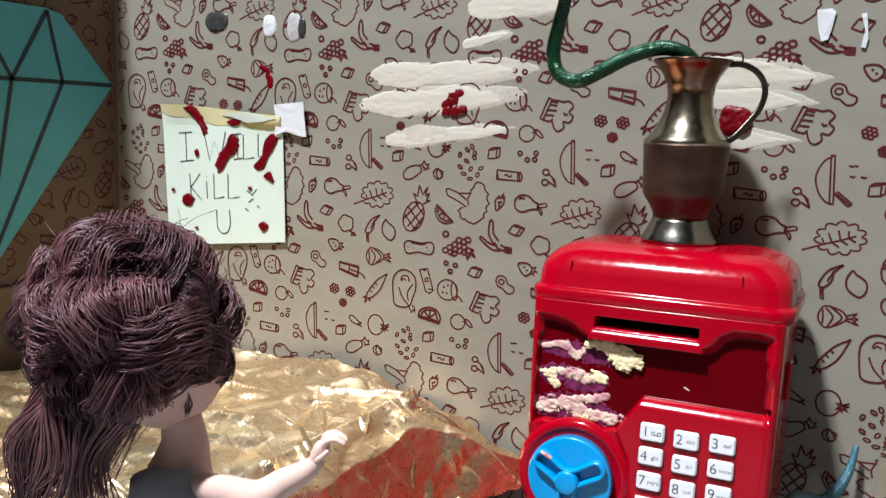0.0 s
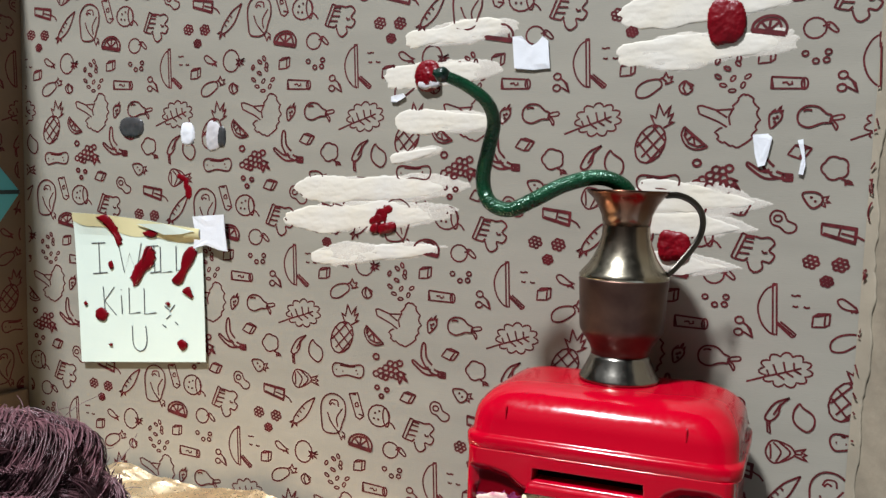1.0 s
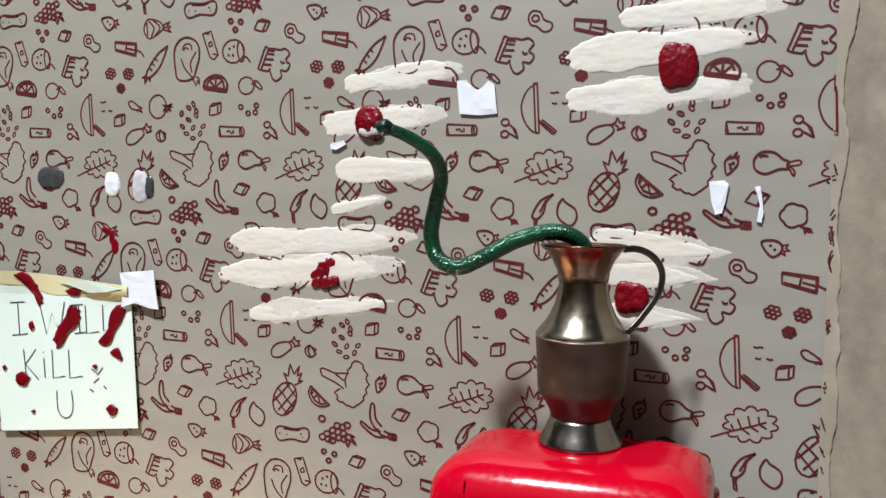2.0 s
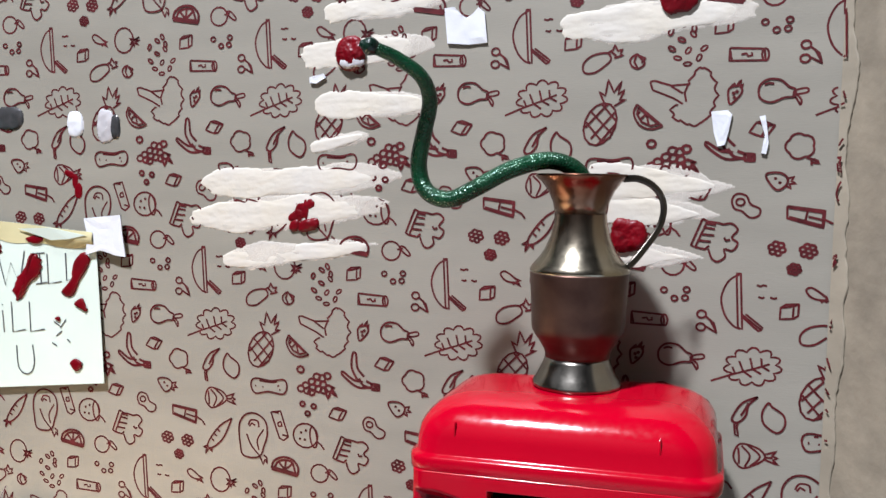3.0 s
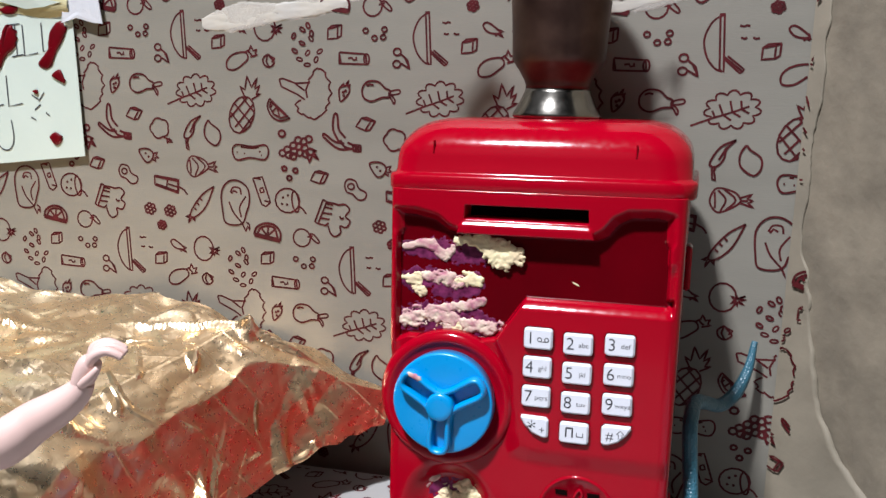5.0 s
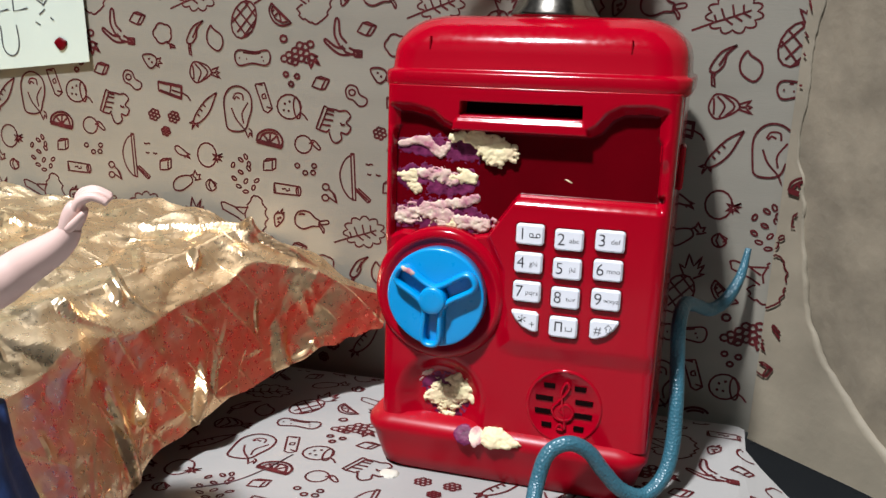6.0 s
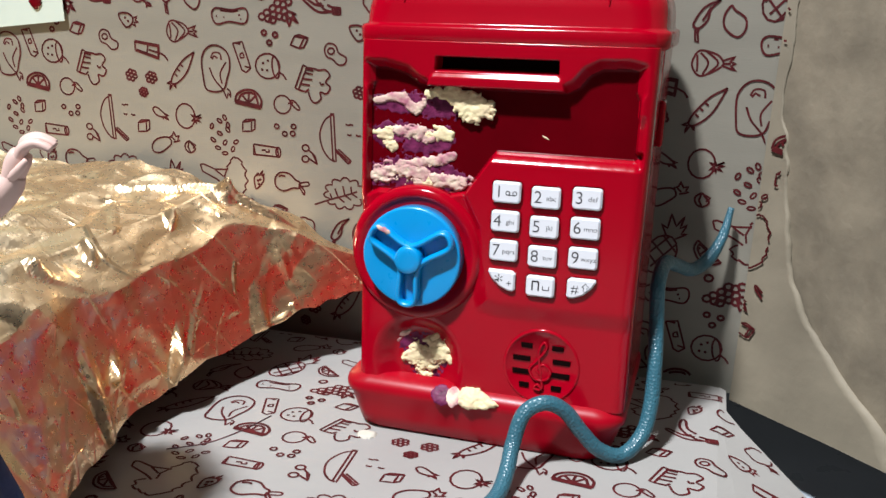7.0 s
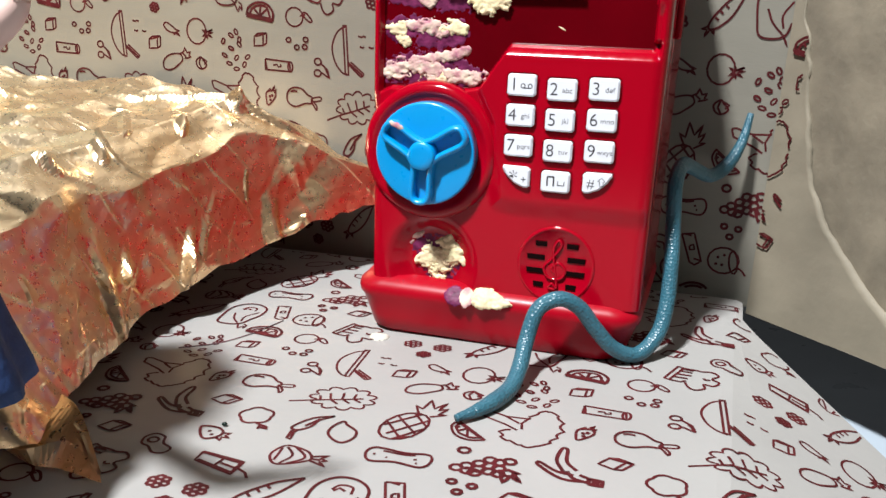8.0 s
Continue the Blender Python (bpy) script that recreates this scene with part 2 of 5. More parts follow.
def box(x0, x1, y0, y1, z0, z1, bevel=0.0):
    b = bevel
    if not b:
        v = [(x, y, z) for z in (z0, z1) for y in (y0, y1) for x in (x0, x1)]
        return v, [(0, 2, 3, 1), (4, 5, 7, 6), (0, 1, 5, 4), (2, 6, 7, 3), (0, 4, 6, 2), (1, 3, 7, 5)]
    rings = []
    for z, i in ((z0, b), (z0 + b, 0), (z1 - b, 0), (z1, b)):
        rings.append([(x0 + i, y0 + i + b, z), (x0 + i + b, y0 + i, z), (x1 - i - b, y0 + i, z), (x1 - i, y0 + i + b, z),
                      (x1 - i, y1 - i - b, z), (x1 - i - b, y1 - i, z), (x0 + i + b, y1 - i, z), (x0 + i, y1 - i - b, z)])
    return loft(rings)


def loft(rings, cap=True, loop=True):
    """Faces between rings of equal length."""
    n = len(rings[0])
    verts = [p for ring in rings for p in ring]
    faces = []
    for k in range(len(rings) - 1):
        for i in range(n if loop else n - 1):
            a, b = k * n + i, k * n + (i + 1) % n
            faces.append((a, b, b + n, a + n))
    if cap:
        faces.append(tuple(reversed(range(n))))
        faces.append(tuple(range((len(rings) - 1) * n, len(rings) * n)))
    return verts, faces


def rounded(w, d, r, z, cy=0.0, steps=6):
    """A rounded rectangle's ring at height z."""
    ring = []
    for cx, cyy, a0 in ((w / 2 - r, -d / 2 + r, -90), (w / 2 - r, d / 2 - r, 0), (-w / 2 + r, d / 2 - r, 90), (-w / 2 + r, -d / 2 + r, 180)):
        for k in range(steps + 1):
            a = radians(a0 + 90 * k / steps)
            ring.append((cx + r * math.cos(a), cy + cyy + r * math.sin(a), z))
    return ring


def grown(poly, by):
    """A 2D polygon (anticlockwise) offset outwards."""
    out, n = [], len(poly)
    for i in range(n):
        p, q, r = Vector(poly[i - 1]), Vector(poly[i]), Vector(poly[(i + 1) % n])
        a, b = (q - p).normalized(), (r - q).normalized()
        na, nb = Vector((a.y, -a.x)), Vector((b.y, -b.x))
        m = na + nb
        m = m / max(0.35, m.dot(na)) if m.length > 1e-6 else na
        out.append(tuple(q + m * by))
    return out


def slab(poly, y0, y1, bevel=0.0006):
    """A polygon in x and z, standing out from y0 to y1 (towards -y), with a chamfered front."""
    if sum(a[0] * b[1] - b[0] * a[1] for a, b in zip(poly, poly[1:] + poly[:1])) < 0:
        poly = poly[::-1]
    inner = grown(poly, -bevel)
    s = -1 if y1 < y0 else 1
    rings = [[(x, y0, z) for x, z in poly], [(x, y1 - s * bevel, z) for x, z in poly], [(x, y1, z) for x, z in inner]]
    return loft(rings)


def lathe(profile, steps=40, cap=True):
    """Turned about z: rows of radius and height."""
    rings = [[(r * math.cos(2 * math.pi * k / steps), r * math.sin(2 * math.pi * k / steps), z) for k in range(steps)] for r, z in profile]
    return loft(rings, cap)


def disc(cx, cz, r, steps=32, rz=None, a0=0.0, a1=360.0):
    rz = rz or r
    whole = a1 - a0 >= 360
    return [(cx + r * math.cos(radians(a0 + (a1 - a0) * k / (steps if whole else steps - 1))),
             cz + rz * math.sin(radians(a0 + (a1 - a0) * k / (steps if whole else steps - 1)))) for k in range(steps)]


def curve_points(pts, per=8, closed=False):
    """A smooth line through the points."""
    pts = [Vector(p) for p in pts]
    n, out = len(pts), []
    spans = n if closed else n - 1
    for i in range(spans):
        p0 = pts[i - 1] if closed or i > 0 else pts[0] * 2 - pts[1]
        p1, p2 = pts[i], pts[(i + 1) % n]
        p3 = pts[(i + 2) % n] if closed or i + 2 < n else p2 * 2 - p1
        for k in range(per):
            t = k / per
            out.append(0.5 * (2 * p1 + (p2 - p0) * t + (2 * p0 - 5 * p1 + 4 * p2 - p3) * t * t + (3 * p1 - p0 - 3 * p2 + p3) * t ** 3))
    if not closed:
        out.append(pts[-1])
    return out


def tube(path, radius, sides=16, flat=1.0, up=(0.13, 0.2, 1)):
    """A tube along a path; radius: a function of 0 to 1. Returns verts, faces and uv by vertex, in scale lengths."""
    n = len(path)
    verts, uvs, rings = [], [], []
    up = Vector(up).normalized()
    length = 0.0
    for i, p in enumerate(path):
        ahead = (path[min(i + 1, n - 1)] - path[max(i - 1, 0)]).normalized()
        side = ahead.cross(up)
        side = side.normalized() if side.length > 1e-5 else Vector((1, 0, 0))
        up = side.cross(ahead).normalized()
        if i:
            length += (p - path[i - 1]).length
        r = radius(i / (n - 1))
        ring = []
        for k in range(sides):
            a = 2 * math.pi * k / sides
            ring.append(p + side * (r * math.cos(a)) + up * (r * flat * math.sin(a)))
            uvs.append((length / 0.0011, min(k, sides - k) * 22 / sides))
        rings.append(ring)
    v, f = loft(rings)
    return v, f, uvs


def ribbon(line, width, closed=False):
    """A flat strip of that width along a 2D line: 2D verts and faces."""
    pts = [Vector(p) for p in line]
    n = len(pts)
    verts, faces = [], []
    for i, p in enumerate(pts):
        a = pts[i - 1] if (i or closed) else p
        b = pts[(i + 1) % n] if (i < n - 1 or closed) else p
        d = b - a
        d = d.normalized() if d.length > 1e-9 else Vector((1, 0))
        s = Vector((-d.y, d.x)) * width / 2
        verts += [p + s, p - s]
    for i in range(n if closed else n - 1):
        j = (i + 1) % n
        faces.append((2 * i, 2 * i + 1, 2 * j + 1, 2 * j))
    return verts, faces


def sheet(poly, y0, y1):
    return slab(poly, y0, y1, abs(y1 - y0) * 0.4)


def crust(cx, cz, w, h, y0, height, seed, rough=0.6, size=0.0006, lean=0.0, fine=260.0, taper=0.0, power=2.0, drag=1.0):
    """A thin ragged crust on a wall plane at y0: a height field that breaks up at its edges, standing towards -y."""
    nx, nz = max(6, int(w * 1.3 / size)), max(6, int(h * 1.5 / size))
    grid, verts, faces = {}, [], []

    def depth(i, j):
        u, v = (i / nx - 0.5) * 1.3 * 2, (j / nz - 0.5) * 1.5 * 2
        x, z = cx + u * w / 2, cz + v * h / 2 + lean * u * w / 2
        thin = 1 - taper * max(0.0, u)
        thin *= 1 + 0.45 * noise.noise((x * fine * 0.16, seed * 1.7, 3.0))
        m = 1 - abs(u) ** (power * 2) - abs(v / max(0.15, thin)) ** power
        n = noise.noise((x * drag * fine * 0.35 + seed, z * fine * 0.35, seed)) + 0.6 * noise.noise((x * drag * fine + seed, z * fine, 2 * seed)) + 0.35 * noise.noise((x * drag * fine * 2.6, z * fine * 2.6, seed))
        return x, z, m + rough * n, n

    for i in range(nx + 1):
        for j in range(nz + 1):
            grid[i, j] = depth(i, j)
    index = {}

    def vert(i, j):
        if (i, j) not in index:
            x, z, m, n = grid[i, j]
            index[i, j] = len(verts)
            verts.append((x, y0 - (height * (min(1.0, max(0.0, m)) ** 0.5) * (0.8 + 0.35 * n) if m > 0 else -0.0002), z))
        return index[i, j]

    for i in range(nx):
        for j in range(nz):
            if sum(grid[a, b][2] > 0 for a, b in ((i, j), (i + 1, j), (i + 1, j + 1), (i, j + 1))) >= 2:
                faces.append((vert(i, j), vert(i + 1, j), vert(i + 1, j + 1), vert(i, j + 1)))
    return verts, faces

# ---- the printed pattern of kitchen drawings ----
# Each drawing is a list of strokes, (points, closed), in units of about 0.17 mm, v downwards.


def ring(cu, cv, ru, rv=None, a0=0, a1=360, steps=14, tilt=0):
    rv = rv or ru
    c, s = math.cos(radians(tilt)), math.sin(radians(tilt))
    whole = a1 - a0 >= 360
    out = []
    for k in range(steps if whole else steps + 1):
        a = radians(a0 + (a1 - a0) * k / steps)
        x, y = ru * math.cos(a), rv * math.sin(a)
        out.append((cu + x * c - y * s, cv + x * s + y * c))
    return out, whole


def wavy(cu, cv, ru, rv, bumps, deep, tilt=0, a0=0, a1=360):
    c, s = math.cos(radians(tilt)), math.sin(radians(tilt))
    steps = bumps * 5
    whole = a1 - a0 >= 360
    out = []
    for k in range(steps if whole else steps + 1):
        f = k / steps
        a = radians(a0 + (a1 - a0) * f)
        g = 1 + deep * (abs(math.sin(math.pi * f * bumps)) - 0.5)
        x, y = ru * g * math.cos(a), rv * g * math.sin(a)
        out.append((cu + x * c - y * s, cv + x * s + y * c))
    return out, whole


def wavy_line(pts, deep, per=5):
    """A scalloped line, with one small bump from point to point."""
    out = []
    for (u0, v0), (u1, v1) in zip(pts, pts[1:]):
        long = math.hypot(u1 - u0, v1 - v0)
        for k in range(per):
            f = k / per
            bump = deep * math.sin(math.pi * f) * (-1)
            out.append((u0 + (u1 - u0) * f - bump * (v1 - v0) / long * -1, v0 + (v1 - v0) * f + bump * (u1 - u0) / long))
    return out + [pts[-1]], False


def soft(pts, closed=False, per=4):
    return [(p.x, p.y) for p in curve_points([(*p, 0) for p in pts], per, closed)], closed


def line(*pts):
    return list(pts), False


def bowl():
    return [soft([(-2, -78), (-30, -58), (-48, -10), (-40, 40), (-20, 72), (-2, 82)]), line((-14, -78), (-2, -80), (2, 82), (-10, 76)), line((-12, -76), (-8, 80)),
            line((2, 40), (46, 82)), line((10, 38), (50, 76), (46, 84)), line((2, 46), (40, 86), (48, 82))]


def dashes():
    return [line((-14, -20), (-4, -17), (2, -20), (10, -18)), line((-10, 14), (0, 17), (4, 13)), line((18, 14), (26, 18), (34, 16))]


def cube(turn=0):
    c, s = math.cos(turn), math.sin(turn)
    t = [[(x * c - y * s, x * s + y * c) for x, y in l] for l in ([(-20, -14), (10, -20), (8, 16), (-22, 18)], [(-20, -14), (-8, -24), (22, -26), (10, -20)], [(22, -26), (20, 8), (8, 16)])]
    return [(t[0], True), (t[1], False), (t[2], False)]


def squash():
    return [soft([(10, -20), (-28, -14), (-50, 8), (-48, 34), (-22, 36), (4, 18), (20, 0)], True), line((10, -18), (26, -28), (30, -42), (38, -24), (50, -28), (44, -14), (52, -10), (28, -4)), line((22, -22), (34, -10))]


def garlic():
    return [soft([(-2, -22), (-18, -8), (-14, 12), (2, 20), (18, 6), (6, -12)], True), line((-2, -22), (-8, 0), (0, 18)), line((2, -18), (20, -8), (10, 4))]


def seeds():
    out = []
    for u, v, a in ((12, -58, 70), (-6, -46, 40), (22, -32, 90), (-34, -26, 110), (-8, -2, 30), (-32, 22, 40), (8, 30, 120), (46, 26, 140), (-18, 50, 20), (34, 52, 110), (6, 68, 0), (20, -16, 60)):
        out.append(ring(u, v, 10, 5.5, tilt=a, steps=8))
    return out


def dots(*places):
    return [ring(u, v, 8, 8, steps=8) for u, v in places]


def can():
    return [line((-46, -22), (34, -14), (36, 18), (-48, 14), (-46, -22)), ring(36, 2, 8, 17), line((-20, -2), (-8, -4), (-4, 4), (6, 2), (4, -6)), line((-46, -16), (-42, 12))]


def twin_berries():
    return [ring(-14, -24, 11), ring(-16, 14, 11), line((-4, -18), (16, 2), (22, 30), (0, 14), (-6, 12)), line((6, -10), (22, 28))]


def strawberry():
    return [soft([(-14, -10), (12, -16), (14, 6), (-10, 34), (-16, 18)], True), line((-12, -12), (-2, -24), (2, -14), (14, -34), (10, -16), (20, -20), (12, -8)), ring(-4, 4, 2.5, steps=5), ring(4, 0, 2.5, steps=5), ring(-2, 16, 2.5, steps=5)]


def pear():
    return [soft([(-52, -16), (-34, -36), (-4, -34), (16, -14), (30, -6), (28, 14), (6, 16), (-26, 28), (-50, 14)], True), soft([(-40, -22), (-30, -26), (-18, -24)]),
            soft([(30, -2), (56, -8), (58, 4), (30, 8)], True), soft([(26, 10), (34, 22), (42, 38), (44, 24), (32, 8)], True)]


def leaf():
    return [wavy(8, 0, 62, 50, 11, 0.24, tilt=-8), line((-92, 46), (-40, 24), (10, 6), (48, -10)), line((-14, 14), (-24, -16)), line((-14, 14), (6, 30)), line((8, 6), (2, -26)), line((8, 6), (28, 20)), line((30, -2), (28, -26)), line((30, -2), (48, 10)), line((-34, 20), (-40, 2))]


def pineapple():
    body = ring(-6, 32, 40, 64, tilt=18)
    return [body, line((8, -24), (-8, -64), (8, -52), (16, -98), (30, -60), (50, -92), (40, -54), (58, -66), (44, -36), (60, -38), (30, -20)),
            line((-30, -8), (26, 64)), line((-42, 24), (2, 88)), line((0, -26), (34, 22)), line((34, -4), (-30, 74)), line((22, 70), (-14, 92)), line((14, -26), (-44, 40)), line((36, 30), (-12, 92))]


def slice_small():
    return [soft([(-26, -36), (-34, -10), (-20, 24), (8, 38), (38, 30)]), line((-26, -36), (38, 30)), line((-22, -26), (-26, -8), (-14, 16), (8, 28), (28, 24), (-22, -26)), line((-2, -8), (-20, 10)), line((-2, -4), (4, 26)), line((-18, -14), (-24, -6))]


def broccoli():
    crown = wavy_line([(10, -66), (26, -92), (44, -100), (66, -88), (80, -58), (84, -22), (76, 8), (66, 32), (40, 54), (14, 56), (-8, 44), (-28, 34), (-34, 14), (-14, 2)], 8)
    return [line((-82, -70), (-76, -46), (-26, -20), (-2, -2)), line((-82, -70), (-70, -72), (-30, -56), (16, -58)), line((-30, -54), (-2, -32)), line((14, -64), (2, -34), (6, -8)), crown]


def banana():
    return [soft([(14, 8), (-6, -20), (-10, -66), (-20, -68), (-24, -20), (-6, 22)]), soft([(40, 42), (-8, 44), (-50, 10), (-56, -2), (-50, -4), (-20, 20), (10, 26)]), soft([(40, 46), (10, 36), (-2, 14)]), line((36, 30), (60, 32), (60, 52), (38, 50), (36, 30)), line((42, 34), (56, 48)), line((56, 34), (42, 48)), soft([(20, 22), (36, 30)])]


def apple():
    return [wavy(-4, -6, 32, 34, 5, 0.14), line((10, 26), (34, 36), (40, 44), (22, 40)), line((20, 28), (22, 48)), line((26, 30), (38, 38))]


def chili():
    return [soft([(36, -56), (-2, -34), (-26, 14), (-10, 22), (8, 0), (14, -30), (36, -56)]), line((-26, 14), (-18, 26), (-10, 22), (-14, 34), (-10, 62), (-18, 58), (-20, 28)), soft([(14, -36), (4, -14), (-4, 2)])]


def lemon():
    return [soft([(-12, -44), (-26, -16), (-22, 18), (8, 42), (26, 22), (24, -10), (-2, -32)], True)]


def potato():
    return [soft([(-58, -8), (-44, -30), (10, -24), (52, -30), (62, -6), (48, 20), (0, 14), (-44, 22)], True), line((-44, -4), (-40, -4)), line((-20, 0), (-16, 0)), line((30, -6), (36, -8)), line((36, 6), (40, 6)), soft([(-30, -22), (10, -18), (30, -22)])]


def grapes():
    out = [ring(u, v, 11, 11, steps=8) for u, v in ((-50, 14), (-34, 2), (-30, 20), (-14, -12), (-12, 8), (2, -30), (4, -8), (6, 12), (20, -26), (22, -4), (24, 16), (-16, 24), (40, 8), (36, -34), (-50, -52))]
    return out + [line((24, 0), (36, 44), (46, 20), (66, 34), (48, 6), (60, 6), (36, -4))] + dots((-46, 66), (-10, 72), (-30, 98))


def fig():
    return [soft([(-34, -22), (-4, -24), (14, -8), (8, 14), (-12, 24), (-32, -4)], True), line((10, -6), (30, -12), (22, 0), (34, 8), (18, 8), (22, 22), (8, 12)), ring(-14, -8, 2, steps=5), ring(-4, 4, 2, steps=5)]


def onion():
    return [soft([(-46, -6), (-30, -34), (10, -24), (26, -6), (26, 8), (4, 26), (-26, 38), (-44, 18)], True), soft([(-28, -28), (-8, 0), (-20, 34)]), soft([(-36, -22), (-34, 4), (-34, 26)]), soft([(-14, -32), (16, 0), (-8, 32)]), line((26, -6), (56, -18), (44, -4), (58, 2), (46, 8), (60, 22), (26, 8)), line((28, 2), (46, 2))]


def avocado():
    return [soft([(-34, -18), (-22, -36), (0, -30), (10, -6), (32, 8), (28, 28), (8, 32), (-10, 14), (-28, 6)], True), ring(-14, -12, 10)]


def cup():
    return [line((-48, -28), (38, -14), (34, 34), (-48, 6), (-48, -28)), line((0, -22), (-8, 18)), line((34, -12), (32, 30)), line((-48, -24), (36, -8)), line((-44, 2), (34, 28)), line((36, 10), (56, 22), (66, 38)), line((0, 2), (34, 12))]


def carrot():
    return [soft([(46, -60), (4, -30), (-34, 22), (-40, 50), (-18, 46), (16, 10), (46, -60)]), line((-40, 42), (-58, 52), (-44, 52), (-50, 74), (-36, 52), (-26, 66), (-28, 48)), line((-4, -16), (4, -8)), line((-16, 0), (-8, 8)), line((-26, 18), (-18, 26))]


def cabbage():
    return [soft([(-22, -78), (-46, -40), (-44, 30), (-36, 66), (-4, 74), (24, 64), (36, 30), (48, -10), (44, -56), (14, -82)], True), soft([(-16, -40), (-6, -58), (16, -56), (20, -34)]), soft([(-22, -8), (-8, 30), (20, 66)]), soft([(36, -28), (14, 10), (18, 46)]), line((-12, -36), (-4, -48), (8, -40)), line((20, 66), (32, 96), (38, 76), (46, 92), (44, 70), (34, 62))]


def bottle():
    return [line((-28, -42), (4, -48), (28, 40), (12, 54), (-2, 46), (-28, -42)), line((8, 34), (26, 38)), line((-6, -6), (4, -12), (8, 4), (-4, 6), (-6, -6)), line((-22, -44), (-2, -40))]


def coconut():
    return [ring(-8, 0, 40, 42), ring(18, 4, 11, 36, tilt=-6), line((26, 16), (42, 28), (52, 44)), ring(-22, -10, 2, steps=5), ring(-10, 14, 2, steps=5), ring(-26, 12, 2, steps=5), ring(-6, -18, 2, steps=5)]


def hat():
    return [line((-26, -58), (-54, 18), (-44, 24), (-14, -52), (-26, -58)), line((-44, 24), (-20, 30), (-10, 20)), soft([(-14, -50), (12, -46), (24, -42), (44, -44), (58, -26), (44, -4), (58, 12), (46, 34), (26, 30), (28, 52), (10, 66), (-4, 56), (-12, 30)]),
            line((-24, -34), (4, -28)), line((-32, -14), (2, -10)), line((-38, 4), (-6, 8)), line((-20, -46), (6, -40)), soft([(40, 2), (30, 4), (26, -4)])]


def raspberries():
    out = []
    for cu, cv, r in ((-34, -22, 9), (38, -16, 9), (6, 36, 7)):
        out += [ring(cu + r * 1.5 * math.cos(a), cv + r * 1.5 * math.sin(a), r * 0.8, steps=7) for a in (0.3, 1.35, 2.4, 3.45, 4.5, 5.5)] + [ring(cu, cv, r * 0.8, steps=7)]
    return out


def citrus():
    return [soft([(-44, 12), (-36, -14), (-8, -30), (24, -26), (44, 0), (42, 30)]), line((-44, 14), (42, 32)), line((-44, 6), (42, 24)), soft([(-34, 8), (-22, -12), (0, -20), (24, -14), (34, 20)]), line((0, 14), (-18, -10)), line((0, 14), (4, -18)), line((0, 14), (24, -8))]


def plum():
    return [ring(-8, 0, 28, 31), soft([(20, -14), (32, -12), (48, 10), (42, 16), (24, 0)], True), line((10, -4), (28, -8))]


def radish():
    return [soft([(-26, -14), (-14, -22), (8, -6), (22, 10), (2, 12), (-16, 4)], True), line((12, 0), (30, 6), (20, 10), (30, 24), (14, 14), (10, 20), (6, 10))]


def tomato():
    return [ring(-12, 0, 34, 44), line((20, 4), (44, -8), (26, 2), (46, 4), (28, 8), (42, 20), (24, 12), (26, 26), (20, 12), (8, 18), (18, 6), (8, -6), (20, 0), (20, -14), (24, 0))]


DRAWINGS = [(bowl, -208.8, 237.8), (dashes, -199.8, 242.0), (cube, -188.4, 232.8), (squash, -174.4, 224.3), (garlic, -158.5, 222.6), (seeds, -137.2, 231.1), (cube, -120.1, 236.0),
            (can, -109.2, 222.9), (twin_berries, -223.7, 227.5), (strawberry, -115.3, 206.7), (pear, -95.6, 205.7), (leaf, -205.2, 207.5), (pineapple, -174.8, 199.4),
            (slice_small, -154.0, 197.2), (broccoli, -137.7, 201.9), (banana, -117.8, 183.5)]
DRAWINGS += [(apple, -227.4, 185.9), (chili, -207.9, 184.9), (lemon, -194.6, 184.2), (potato, -171.9, 173.4), (grapes, -143.0, 176.1), (fig, -235.7, 171.4), (onion, -203.1, 166.0),
             (avocado, -110.1, 154.9), (cup, -224.4, 155.8), (carrot, -203.5, 145.3), (cabbage, -182.1, 145.3), (bottle, -165.6, 153.1), (coconut, -148.7, 148.2), (hat, -124.3, 140.1),
             (raspberries, -231.1, 137.6), (citrus, -163.1, 130.4)]
DRAWINGS += [(plum, -140.8, 128.0), (radish, -220.1, 120.2), (tomato, -201.4, 119.3), (lambda: cube(0.5), -104.1, 189.1), (lambda: cube(0.4), -131.1, 160.8),
             (lambda: dots((-26, -12), (0, 12), (26, 10), (30, -14)), -98.1, 235.0)]
STEP, ROW = Vector((0.1404, -0.0054)), Vector((-0.0434, -0.1208))      # the two steps of the repeat
STROKE = 0.00098
CELL = []


def dense(points, closed, most=11.0):
    """The same line with no long spans."""
    out = []
    ends = points[1:] + points[:1] if closed else points[1:]
    for (u0, v0), (u1, v1) in zip(points, ends):
        n = max(1, math.ceil(math.hypot(u1 - u0, v1 - v0) / most))
        out += [(u0 + (u1 - u0) * k / n, v0 + (v1 - v0) * k / n) for k in range(n)]
    return out if closed else out + [points[-1]]


for draw, cx, cz in DRAWINGS:
    heavy = 1.35 if draw in (grapes, raspberries, banana, citrus) else 1.0
    for points, closed in draw():
        points = dense(points, closed)
        CELL.append(ribbon([(cx / 1000 + u * 0.000183, cz / 1000 - v * 0.000159) for u, v in points], STROKE * heavy, closed))


